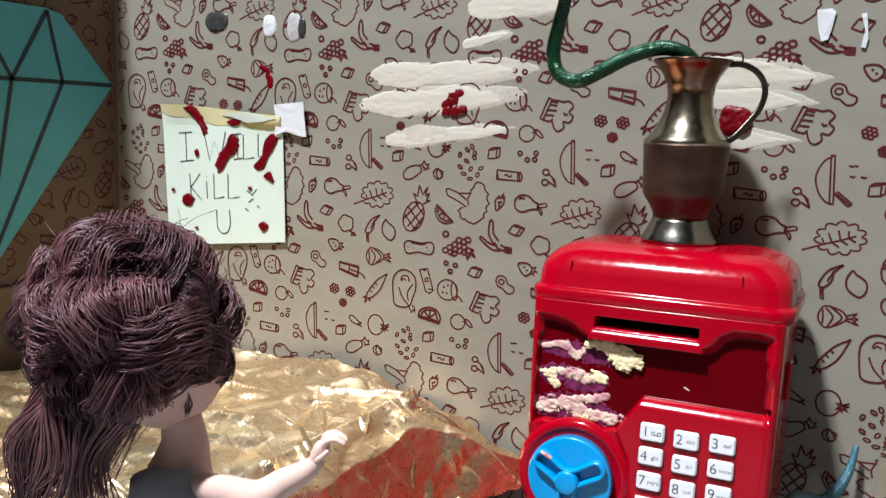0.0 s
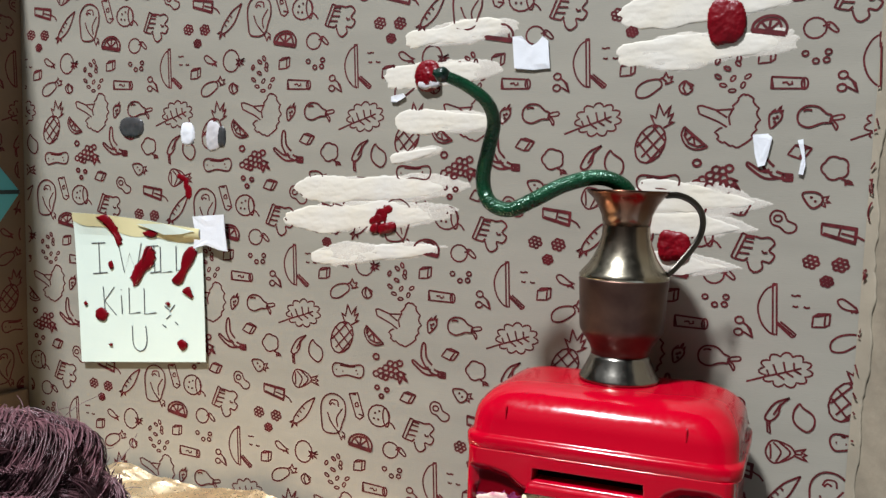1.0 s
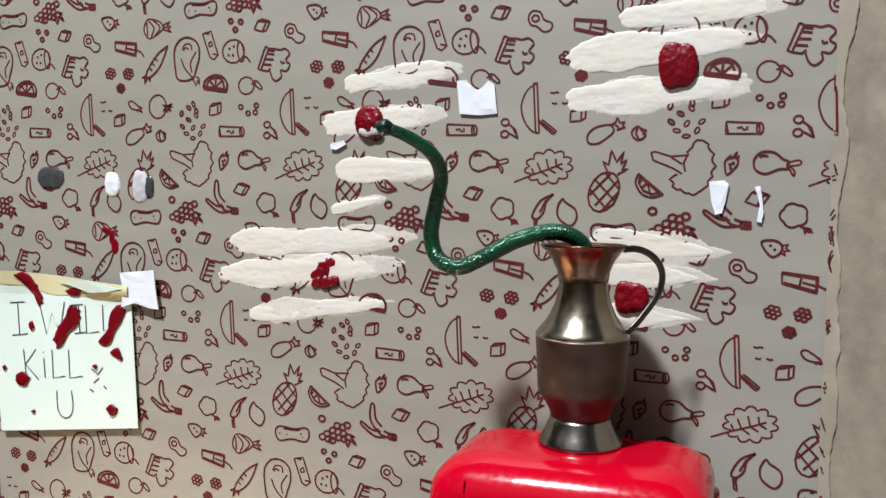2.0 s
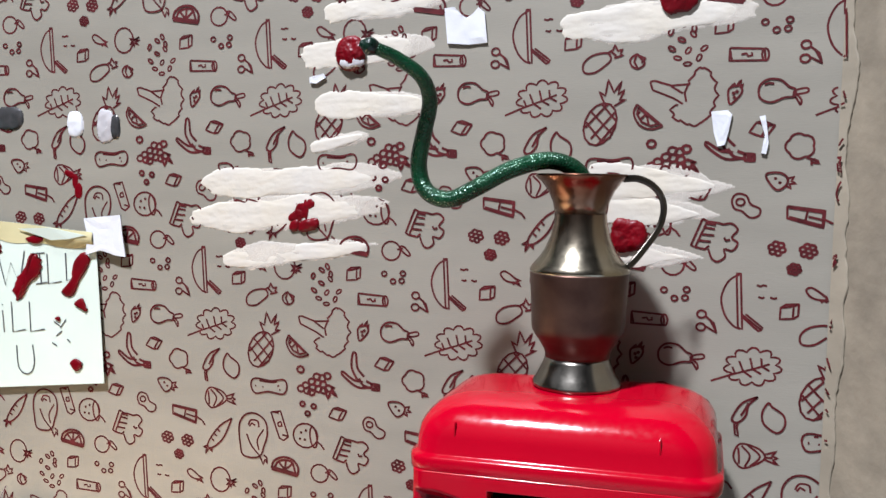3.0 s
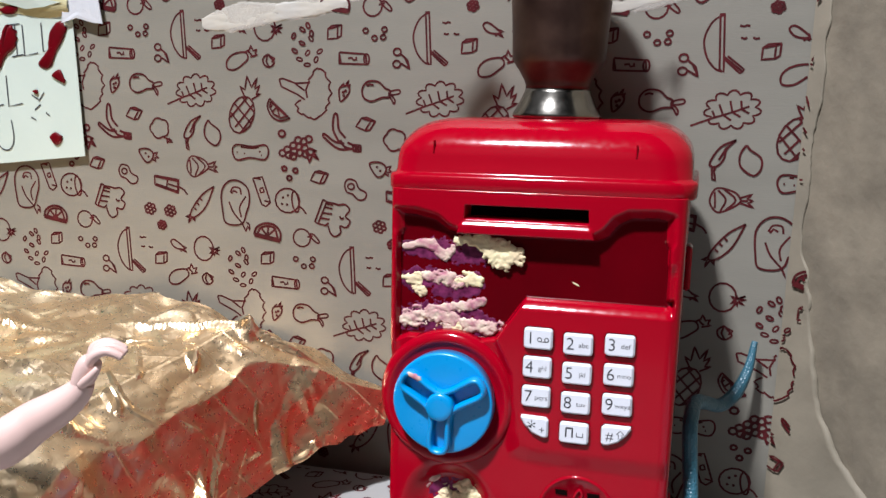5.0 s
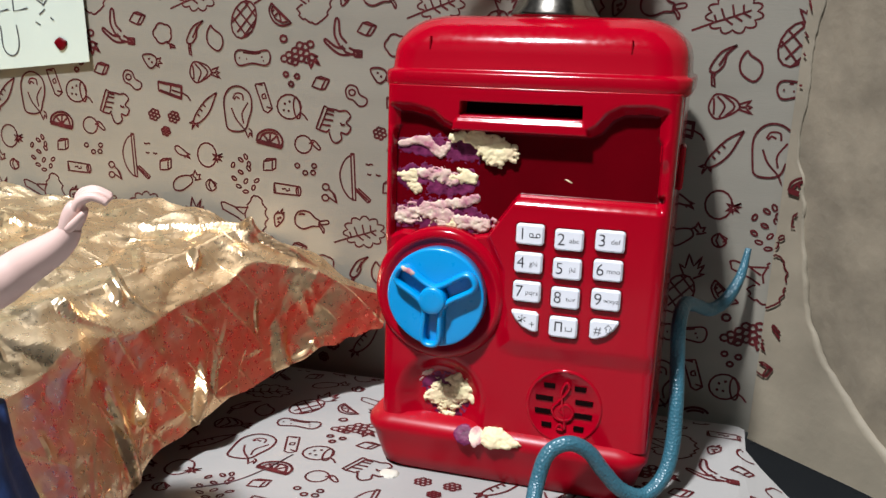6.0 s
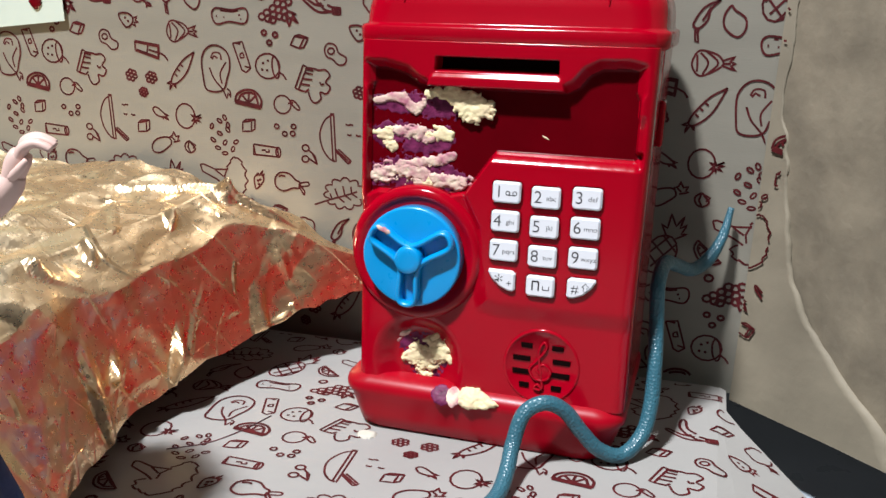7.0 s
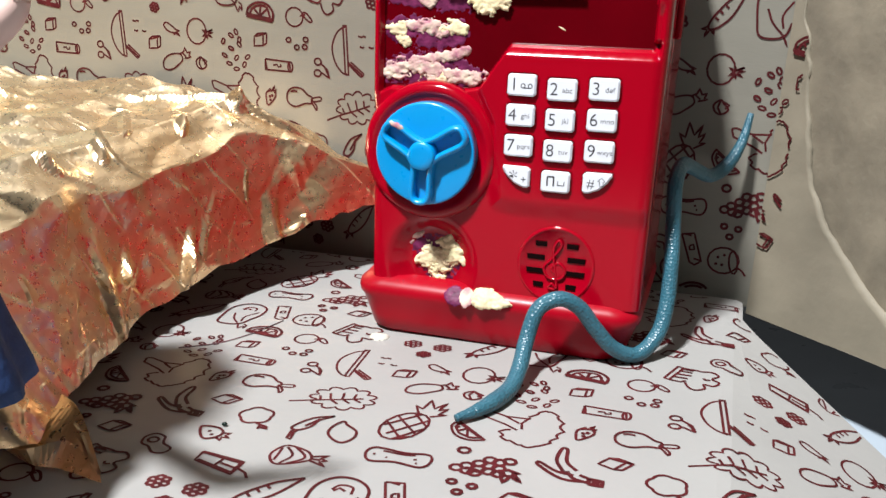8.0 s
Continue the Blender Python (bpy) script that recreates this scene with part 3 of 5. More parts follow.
def printed(name, lay, inside, turn=0.0, shift=(0, 0), rows=range(-4, 5), steps=range(-5, 6)):
    """The repeat laid over a board. lay: 2D to 3D; inside: which 2D places carry print."""
    verts, faces = [], []
    c, s = math.cos(turn), math.sin(turn)
    for r in rows:
        for k in steps:
            off = STEP * k + ROW * r
            for n, (pts, quads) in enumerate(CELL):
                p = [((q.x + off.x) * c - (q.y + off.y) * s + shift[0], (q.x + off.x) * s + (q.y + off.y) * c + shift[1]) for q in pts]
                if not inside(*p[0]) and not inside(*p[-1]) and not inside(*p[len(p) // 2]):
                    continue
                ok = [inside(*q) for q in p]
                base = len(verts)
                verts += [lay(*q, 0.00006 + 0.000012 * (n % 24)) for q in p]
                faces += [tuple(i + base for i in f) for f in quads if all(ok[i] for i in f)]
    return verts, faces

# ---- the cardboard set ----
CORNER_L, TOP = -0.441, 0.47
FLAP = Vector((0.762, -0.648))                 # the way the bare flap runs from the back board's edge
FOLD, SLOPE = 0.0945, 0.385                    # the floor sheet's fold, and its fall beyond
THICK = 0.004


def corner(z):
    """The back board's right edge, which leans a little."""
    return 0.1015 + 0.036 * z


def right_flap(s, z, proud=0.0):
    """A place on the flap, s metres from the corner."""
    return (corner(z) + FLAP.x * s - FLAP.y * -proud, FLAP.y * s - FLAP.x * proud, z)


def floor_place(x, y, up=0.00012):
    if x <= FOLD:
        return (x, y, up)
    run = (x - FOLD) / math.hypot(1, SLOPE)
    return (FOLD + run, y, up - SLOPE * run)


def flap_edge(y):
    """How far right the floor sheet's sloping side reaches."""
    return 0.0985 + max(0.0, -0.034 - y) * 0.80


wall = solo("wall_back", loft([[(CORNER_L - 0.002, 0.0, z), (corner(z), 0.0, z), (corner(z), THICK, z), (CORNER_L - 0.002, THICK, z)] for z in (-0.006, TOP)]), kraft, "brown cardboard back board printed with dark red kitchen drawings", "wall", kind="structure")
part("printed_drawings", printed("print", lambda x, z, up: (x, -up, z), lambda x, z: CORNER_L + 0.002 < x < corner(z) - 0.0003 and 0.0 < z < TOP), ink, wall, "dark red printed fruit, vegetable and bowl drawings")

left = solo("wall_left", box(CORNER_L - THICK, CORNER_L, -0.62, -0.0005, -0.052, TOP), kraft_dark, "darker brown cardboard side board with faint printed drawings", "wall", kind="structure")
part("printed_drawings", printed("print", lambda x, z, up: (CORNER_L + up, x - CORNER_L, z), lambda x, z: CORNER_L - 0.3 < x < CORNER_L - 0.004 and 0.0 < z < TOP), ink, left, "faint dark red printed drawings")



def flap_board():
    """The bare flap: slightly dented and bowed."""
    rows = []
    for k in range(97):
        z = -0.010 + (TOP + 0.010) * k / 96
        face = []
        for n in range(85):
            s = 0.42 * n / 84
            dent = 0.0024 * noise.noise((s * 14, z * 14, 2.0)) + 0.0010 * noise.noise((s * 60, z * 36, 6.0))
            face.append(right_flap(s, z, dent * min(1.0, s / 0.02) - 0.0002))
        rows.append(face + [right_flap(0.42, z, -0.004), right_flap(0.0, z, -0.004)])
    return loft(rows)


flap = solo("wall_right", flap_board(), kraft_bare, "plain brown corrugated cardboard flap, its paper partly torn", "wall", True, kind="structure")


def torn_sheet():
    """The thin printed paper layer left on the flap, with a ragged torn edge."""
    rows = []
    for k in range(240):
        z = -0.009 + (TOP + 0.009) * k / 239
        knots = ((-0.01, 0.088), (0.008, 0.076), (0.025, 0.056), (0.042, 0.036), (0.06, 0.026), (0.10, 0.014), (0.14, 0.007), (0.25, 0.006), (0.5, 0.008))
        for (z0, s0), (z1, s1) in zip(knots, knots[1:]):
            if z0 <= z <= z1:
                s = s0 + (s1 - s0) * (z - z0) / (z1 - z0)
                break
        s += 0.0048 * noise.noise((z * 38, 1.7, 0)) + 0.0012 * noise.noise((z * 150, 4.7, 0)) + 0.0006 * noise.noise((z * 420, 4.7, 0))
        loose = min(1.0, max(0.12, (0.16 - z) / 0.06))
        rows.append([right_flap(f * s, z, 0.0013 * (1 - 0.6 * f * (1 - loose)) + 0.0008 * loose * (f ** 4 + f * noise.noise((z * 45, f * s * 60, 9)))) for f in (0, 0.15, 0.3, 0.45, 0.6, 0.7, 0.8, 0.9, 1.0)] + [right_flap(s, z, 0.0)])
    return loft(rows, cap=False, loop=False)


torn = part("torn_paper_layer", torn_sheet(), kraft_torn, flap, "lighter torn paper layer with a ragged edge", smooth=True)
part("printed_drawings", printed("print", lambda x, z, up: right_flap(x - corner(z), z, 0.0021 + up), lambda x, z: corner(z) + 0.0003 < x < corner(z) + (0.0034 if z > 0.13 else 0.0110) and 0.02 < z < TOP), ink, flap, "cut off dark red printed drawings")


def floor_sheet():
    ys = [-0.008 - 0.70 * k / 60 for k in range(61)]
    rows = []
    for y in ys:
        edge = flap_edge(y)
        xs = [CORNER_L, -0.2, 0.0, FOLD - 0.004] + [FOLD + (edge - FOLD) * k / 8 for k in range(9)]
        top = [floor_place(x, y, 0.0) for x in xs]
        top[3] = (FOLD - 0.004, y, 0.0)
        top[4] = (FOLD, y, -0.0004)
        rows.append(top + [(x, yy, z - 0.003) for x, yy, z in reversed(top)])
    return loft(rows)


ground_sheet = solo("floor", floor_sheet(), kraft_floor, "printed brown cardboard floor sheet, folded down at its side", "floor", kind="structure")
part("printed_drawings", printed("print", lambda x, y, up: floor_place(x, y, up), lambda x, y: CORNER_L < x < min(flap_edge(y) - 0.001, 0.35) and -0.62 < y < -0.009, turn=radians(3.0), shift=(0.2767, -0.4825), rows=range(-6, 6)), ink, ground_sheet, "dark red printed drawings on the floor sheet")
# Unseen room floor, kept dark so that it throws little light back.
solo("ground", box(-2.7, 2.7, -2.9, 1.2, -0.11, -0.09), grey_ground, "unseen room floor, kept dark to cut bounce light", "ground", kind="structure")
solo("table_top", box(-0.62, 0.70, -0.72, 0.45, -0.09, -0.052, 0.002), grey_mat, "smooth grey painted board under the cardboard set", "board", kind="structure")

# unseen room added round the set, near-black against bounce light, with its ceiling lamp
RX, RB, RF, RH = 2.6, 1.1, -2.8, 3.45


solo("wall_south", box(-RX, RX, RF - 0.1, RF, -0.09, RH), room_paint, "unseen near-black room wall, added round the set", "wall", kind="structure")
solo("wall_north", box(-RX, RX, RB, RB + 0.1, -0.09, RH), room_paint, "unseen near-black room wall, added round the set", "wall", kind="structure")
solo("wall_west", box(-RX - 0.1, -RX, RF - 0.1, RB + 0.1, -0.09, RH), room_paint, "unseen near-black room wall, added round the set", "wall", kind="structure")
solo("wall_east", box(RX, RX + 0.1, RF - 0.1, RB + 0.1, -0.09, RH), room_paint, "unseen near-black room wall, added round the set", "wall", kind="structure")
solo("ceiling", box(-RX - 0.1, RX + 0.1, RF - 0.1, RB + 0.1, RH, RH + 0.1), room_paint, "unseen near-black ceiling, added over the set", "ceiling", kind="structure")
lamp = solo("ceiling_lamp", box(LAMP.x - 0.16, LAMP.x + 0.16, LAMP.y - 0.14, LAMP.y + 0.14, LAMP.z - 0.012, RH, 0.006), room_paint, "plain square ceiling lamp housing", "lamp")

# ---- the toy money bank ----


def mm(pts):
    return [(x / 1000, z / 1000) for x, z in pts]


def bent(text, size, at, mat, parent, name="key_legend", wide=1.0):
    """Flat printed characters in the built-in font, facing -y."""
    data = bpy.data.curves.new(name, "FONT")
    data.body, data.size, data.align_x, data.align_y, data.extrude = text, size, "CENTER", "CENTER", 0.00004
    data.offset = -size * 0.010
    ghost = bpy.data.objects.new(name, data)
    scene.collection.objects.link(ghost)
    flat = bpy.data.meshes.new_from_object(ghost.evaluated_get(bpy.context.evaluated_depsgraph_get()))
    bpy.data.objects.remove(ghost)
    flat.transform(pose(0, 0, 0, 90, 0, 0) @ Matrix.Diagonal((wide, 1, 1, 1)))
    flat.materials.clear()
    flat.materials.append(mat)
    ob = new(name, flat)
    ob.parent = parent
    ob.location = at
    return ob


FRONT = -0.0420      # the front, behind its raised panels
SUNK = 0.0020        # how far the tinted window round the note slot lies back
bank = thing("money_bank", "red plastic toy safe money bank with keypad and blue dial", "money bank", (-0.0010, -0.0570, -0.0018), (0, 0.8, 0.0))


def bank_body():
    rings = []
    for z, w, front in ((0.024, 0.1140, 0), (0.03, 0.1140, 0), (0.166, 0.1150, 0), (0.169, 0.1150, 0)):
        rings.append([(x, y, z) for x, y, _ in rounded(w, 0.0600, 0.006, 0, cy=0.002)])
    return loft(rings)


def bank_base():
    rows = ((0.0022, 0.1080, 0.0785), (0.0034, 0.1105, 0.0810), (0.009, 0.1140, 0.0825), (0.0165, 0.1190, 0.0848), (0.0182, 0.1216, 0.0862), (0.0205, 0.1222, 0.0866), (0.0228, 0.1210, 0.0852), (0.0245, 0.1175, 0.0812), (0.0262, 0.1150, 0.0755))
    return loft([[(x - 0.0030, y, q) for x, y, q in rounded(w, d, 0.011, z, cy=-0.004)] for z, w, d in rows])


def bank_lid():
    rows = ((0.1655, 0.1150, 0.0745, 0.009), (0.1660, 0.1185, 0.0785, 0.010), (0.1672, 0.1198, 0.0800, 0.011), (0.1716, 0.1200, 0.0802, 0.011), (0.1727, 0.1192, 0.0794, 0.011), (0.1732, 0.1164, 0.0766, 0.011), (0.1740, 0.1158, 0.0760, 0.011),
            (0.1800, 0.1152, 0.0754, 0.012), (0.1832, 0.1140, 0.0742, 0.0125), (0.1858, 0.1118, 0.0720, 0.013), (0.1882, 0.1086, 0.0688, 0.013), (0.1906, 0.1044, 0.0646, 0.0125), (0.1926, 0.0990, 0.0592, 0.012), (0.1940, 0.0925, 0.0527, 0.011), (0.1949, 0.0850, 0.0450, 0.010), (0.1952, 0.06, 0.03, 0.008))
    return loft([rounded(w, d, r, z, cy=-0.005) for z, w, d, r in rows])


body = part("body", bank_body(), red, bank, smooth=False)
part("base", bank_base(), red_scuffed, bank, "flared red base", smooth=True)
lid = part("lid", bank_lid(), red, bank, "rounded red lid", smooth=True)
for x in (-0.0415, 0.0390):
    part("lid_rib", joined(box(x - 0.0003, x + 0.0003, -0.0429, -0.0395, 0.1815, 0.1866, 0.0002)), red, lid)

# the moulded front: one skin with the sunk window, slot, keypad and dish
WINDOW = [(-53.8, 104), (-53.8, 157.6), (-47, 157.5), (-39, 155.5), (-34, 151.8), (-30, 150.2), (25, 150.2), (29, 152.5), (33, 157.5), (38, 160), (48, 160.4), (52.0, 159.4), (52.4, 124.6), (-1.2, 124.7), (-13, 107.5), (-18, 106.5), (-50, 106)]
KEYPAD = [(-1.2, 127.3), (52.6, 127.3), (62, 127.3), (62, 61.5), (2.5, 61.5), (-3.0, 63), (-5, 70), (-6, 94), (-13, 108)]
TAB = [(-30.4, 149.6), (25.4, 149.6), (22.8, 156.2), (-27.4, 156.2)]
SLOT = [(-26.8, 156.0), (22.2, 156.0), (22.0, 161.0), (-26.6, 161.0)]


def within(poly, x, z):
    """Signed distance to a polygon's edge, positive inside."""
    near, inside = np.full(x.shape, 1e9), np.zeros(x.shape, bool)
    for (ax, az), (bx, bz) in zip(poly, poly[1:] + poly[:1]):
        ex, ez = bx - ax, bz - az
        t = np.clip(((x - ax) * ex + (z - az) * ez) / (ex * ex + ez * ez), 0, 1)
        near = np.minimum(near, np.hypot(x - ax - t * ex, z - az - t * ez))
        if az != bz:
            inside ^= ((az > z) != (bz > z)) & (x < ax + (z - az) * ex / ez)
    return np.where(inside, near, -near)


def eased(d, wide):
    t = np.clip(d / wide + 0.5, 0, 1)
    return t * t * (3 - 2 * t)


def front_height(x, z):
    """How far the front stands out, in mm, at x and z in mm."""
    h = 1.4 + 1.8 * eased(z - 140, 6.0)
    drop = np.maximum(0, z - 121.0)
    key = 3.2 - 0.55 * drop - 0.085 * drop ** 2
    h = h + (key - h) * eased(within(KEYPAD, x, z), 3.4 + 6.0 * eased(78 - z, 12))
    rim = eased(np.abs(x) - 54.5, 1.5)
    h = h + (3.0 - h) * rim * eased(z - 100, 10)
    dish = np.sqrt(((x + 30) / 19.5) ** 2 + ((z - 34) / 21.0) ** 2)
    h = h - 5.4 * (1 - eased(dish - 0.80, 0.55))
    h = h - (h + SUNK * 1000) * eased(within(WINDOW, x, z), 1.5 + 4.0 * eased(z - 149, 4))
    rise = np.maximum(0, z - 153.2)
    tab = 4.3 - 0.55 * rise - 0.085 * rise ** 2
    h = h + (np.maximum(tab, h) - h) * eased(within(TAB, x, z), 1.0)
    h = h - (h + 6.0) * eased(within(SLOT, x, z), 0.7)
    side = np.clip((np.abs(x) - 52.2) / 4.9, 0, 1)
    return h - 4.2 * (1 - np.sqrt(np.maximum(0, 1 - side ** 2)))


def bank_front():
    xs, zs = np.linspace(-57.1, 57.1, 286), np.linspace(24.0, 167.0, 358)
    x, z = np.meshgrid(xs, zs)
    y = FRONT - front_height(x, z) / 1000
    rows = [[(a / 1000, b, c / 1000) for a, b, c in zip(*line)] for line in zip(x, y, z)]
    rows = [[(p[0], FRONT + 0.018, p[2]) for p in rows[0]]] + rows + [[(p[0], FRONT + 0.018, p[2]) for p in rows[-1]]]
    rows = [[(r[0][0], FRONT + 0.018, r[0][2])] + r + [(r[-1][0], FRONT + 0.018, r[-1][2])] for r in rows]
    return loft(rows, cap=False, loop=False)


skin_verts, skin_faces = bank_front()
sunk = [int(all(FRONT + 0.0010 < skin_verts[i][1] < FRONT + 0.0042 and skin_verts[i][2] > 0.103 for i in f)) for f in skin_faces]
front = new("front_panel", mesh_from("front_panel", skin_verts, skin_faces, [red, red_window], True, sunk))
front.parent = bank
tagged(front, "moulded red front with a dark red tinted window")
part("note_slot", slab(mm([(-26.4, 156.4), (22.0, 156.4), (21.8, 160.8), (-26.2, 160.8)]), FRONT + 0.010, FRONT + 0.0048, 0.0001), dark_hole, bank, "dark note slot")


def turned(profile, steps=48):
    """A turned boss whose axis points to -y."""
    v, f = lathe(profile, steps)
    return [(x, -z, y) for x, y, z in v], [tuple(reversed(face)) for face in f]


part("dial_seat", moved(turned([(0.0285, -0.001), (0.0281, 0.0014), (0.0274, 0.0026), (0.0264, 0.0034), (0.0252, 0.0038), (0.0240, 0.0036), (0.0228, 0.0028), (0.0215, 0.0022), (0.001, 0.0022)]), Matrix.Translation((-0.0320, FRONT, 0.0813))), red, bank, smooth=True)
dial = part("dial", moved(turned([(0.0204, -0.002), (0.0207, 0.0046), (0.0206, 0.0053), (0.0202, 0.0057), (0.0196, 0.0058), (0.012, 0.0058), (0.006, 0.0058), (0.0004, 0.0058)]), Matrix.Translation((-0.0320, FRONT - 0.003, 0.0813))), blue, bank, "bright blue round dial", smooth=True)
dial_y = FRONT - 0.0088


def petal():
    """An open loop of the dial's grip: a rounded bar bent into a narrow teardrop."""
    outline = curve_points([(0.0020, 0, 0.0044), (0.0050, 0, 0.0037), (0.0085, 0, 0.0035), (0.0130, 0, 0.0037), (0.0165, 0, 0.0036), (0.0186, 0, 0.0024), (0.0192, 0, 0.0), (0.0186, 0, -0.0024), (0.0165, 0, -0.0036), (0.0130, 0, -0.0037), (0.0085, 0, -0.0035), (0.0050, 0, -0.0037), (0.0020, 0, -0.0044)], 5)
    return tube(outline, lambda t: 0.0013, 14, 1.9, (0, -1, 0))[:2]


for a in (148, 30, 268):
    part("dial_grip", moved(petal(), Matrix.Translation((-0.0320, dial_y - 0.0018, 0.0813)) @ pose(0, 0, 0, 0, -a, 0)), blue, dial, smooth=True)
part("dial_hub", moved(turned([(0.0060, 0.0), (0.0058, 0.0040), (0.0055, 0.0052), (0.0050, 0.0056), (0.0030, 0.0057), (0.0004, 0.0057)], 32), Matrix.Translation((-0.0320, dial_y, 0.0813))), blue, dial, smooth=True)

BUTTONS = (("1", "o.o"), ("2", "abc"), ("3", "def"), ("4", "ghi"), ("5", "jkl"), ("6", "mno"), ("7", "pqrs"), ("8", "tuv"), ("9", "wxyz"), ("*", "+"), ("0", "⌴"), ("#", "⇧"))
key_y = FRONT - 0.0032


def key_outline(n):
    w, h, r = 5.7, 4.2, 1.3
    ring_pts = [(x * 1000, y * 1000) for x, y, _ in rounded(2 * w / 1000, 2 * h / 1000, r / 1000, 0, steps=4)]
    if n == 9:
        return [(-5.6, 4.0), (4.2, 3.9), (5.4, 2.8), (5.4, -3.6), (4.4, -4.3), (2.6, -4.2), (-1.2, -2.6), (-4.2, 0.2), (-5.8, 2.8)]
    if n == 11:
        return [(5.6, 4.0), (5.8, 2.8), (4.2, 0.2), (1.2, -2.6), (-2.6, -4.2), (-4.4, -4.3), (-5.4, -3.6), (-5.4, 2.8), (-4.2, 3.9)]
    return ring_pts


for n, (digit, small) in enumerate(BUTTONS):
    col, row = n % 3, n // 3
    kx, kz = (5.2, 20.9, 36.9)[col], (110.2, 98.6, 86.8, 74.8)[row] - (1.0 if col == 1 else 0)
    key = part("key", slab([(x / 1000, z / 1000) for x, z in key_outline(n)], 0.0, -0.0018, 0.0007), white_key, bank, "white plastic number key", at=Matrix.Translation((kx / 1000, key_y, kz / 1000)))
    part("key_rim", joined(*[([(a[0], 0.0004 - 0.001 * k, a[1]) for k in (0, 1) for a in key_poly], [(i, (i + 1) % len(key_poly), (i + 1) % len(key_poly) + len(key_poly), i + len(key_poly)) for i in range(len(key_poly))])
                             for key_poly in [grown([(x / 1000, z / 1000) for x, z in key_outline(n)], 0.0006) if n != 11 else [(x / 1000 * 1.1, z / 1000 * 1.1) for x, z in key_outline(n)]]]), red, key)
    if n == 10:
        part("key_legend", joined(*[moved(slab(mm(p), 0, -0.00006, 0.00002), Matrix.Identity(4)) for p in ([(-3.4, -1.6), (-2.8, -1.6), (-2.8, 2.0), (-3.4, 2.0)], [(-0.9, -1.6), (-0.3, -1.6), (-0.3, 2.0), (-0.9, 2.0)], [(-3.2, 1.8), (-0.5, 1.8), (-0.5, 2.4), (-3.2, 2.4)])]), legend, key, at=Matrix.Translation((0, -0.00182, 0)))
        part("key_legend", joined(*[slab(mm(p), 0, -0.00006, 0.00002) for p in ([(0.9, -0.9), (1.2, -0.9), (1.2, 0.5), (0.9, 0.5)], [(3.4, -0.9), (3.7, -0.9), (3.7, 0.5), (3.4, 0.5)], [(0.9, -1.2), (3.7, -1.2), (3.7, -0.9), (0.9, -0.9)])]), legend, key, at=Matrix.Translation((0, -0.00182, 0)))
    elif n == 11:
        bent("#", 0.0052, (-0.0022, -0.00184, -0.0004), legend, key)
        arrow = [(1.9, 2.3), (0.5, 0.8), (1.2, 0.8), (1.2, -0.9), (2.6, -0.9), (2.6, 0.8), (3.3, 0.8)]
        part("key_legend", ([(v[0], -0.00004, v[1]) for v in ribbon(mm(arrow), 0.0003, True)[0]], ribbon(mm(arrow), 0.0003, True)[1]), legend, key, at=Matrix.Translation((0, -0.00182, 0)))
    elif n == 9:
        bent("*", 0.0085, (-0.0012, -0.00184, -0.0010), legend, key)
        bent("+", 0.0045, (0.0030, -0.00184, -0.0012), legend, key)
    else:
        bent(digit, 0.0068, (-0.0030, -0.00184, 0.0), legend, key)
        if n == 0:
            part("key_legend", joined(*[([(v[0], -0.00004, v[1]) for v in r[0]], r[1]) for r in [ribbon([(cx / 1000 + 0.0008 * math.cos(k * 0.524), -0.0002 + 0.0008 * math.sin(k * 0.524)) for k in range(12)], 0.00035, True) for cx in (0.6, 3.4)] + [ribbon([(0.0006, -0.001), (0.0034, -0.001)], 0.00035)]]), legend, key, at=Matrix.Translation((0, -0.00182, 0)))
        else:
            bent(small, 0.0027, (0.0022, -0.00184, -0.0001), legend, key, wide=1.1)

# speaker: a low ring, dark slits and a raised clef
sx, sz, sy = 0.0230, 0.0396, FRONT - 0.0014
grille = part("speaker", moved(turned([(0.0160, -0.0004), (0.0157, 0.0003), (0.0151, 0.0007), (0.0144, 0.0004), (0.0141, 0.0001), (0.001, 0.0001)]), Matrix.Translation((sx, sy, sz))), red, bank, "round red speaker grille with dark slits", smooth=True)
for side in (-1, 1):
    for k in range(4):
        z = sz + 0.0084 - 0.0056 * k
        inner, outer = 0.0040 + 0.0006 * (k % 2), math.sqrt(max(0.0, 0.0120 ** 2 - (z - sz) ** 2))
        if outer > inner + 0.002:
            part("slit", slab([(sx + side * inner, z - 0.0010), (sx + side * outer, z - 0.0010), (sx + side * (outer + 0.0002), z + 0.0010), (sx + side * inner, z + 0.0010)], sy, sy - 0.0006, 0.0001), dark_hole, grille)
clef = curve_points([(0.0004, 0, -0.0100), (-0.0022, 0, -0.0094), (-0.0010, 0, -0.0076), (0.0010, 0, -0.0092), (0.0002, 0, -0.0030), (-0.0012, 0, 0.0060), (0.0008, 0, 0.0104), (0.0018, 0, 0.0076), (-0.0020, 0, 0.0022), (-0.0046, 0, -0.0014), (-0.0022, 0, -0.0054), (0.0026, 0, -0.0050), (0.0040, 0, -0.0016), (0.0012, 0, 0.0010), (-0.0016, 0, -0.0012), (0.0002, 0, -0.0034)], 5)
part("clef", moved(tube([Vector(p) for p in clef], lambda t: 0.0006, 8)[:2], Matrix.Translation((sx, sy - 0.0006, sz))), red, grille, "raised red treble clef", smooth=True)
part("clef_plate", slab([(sx + x, sz + z) for x, z in disc(0, -0.0028, 0.0040, 20)], sy, sy - 0.0008, 0.0004), red, grille)

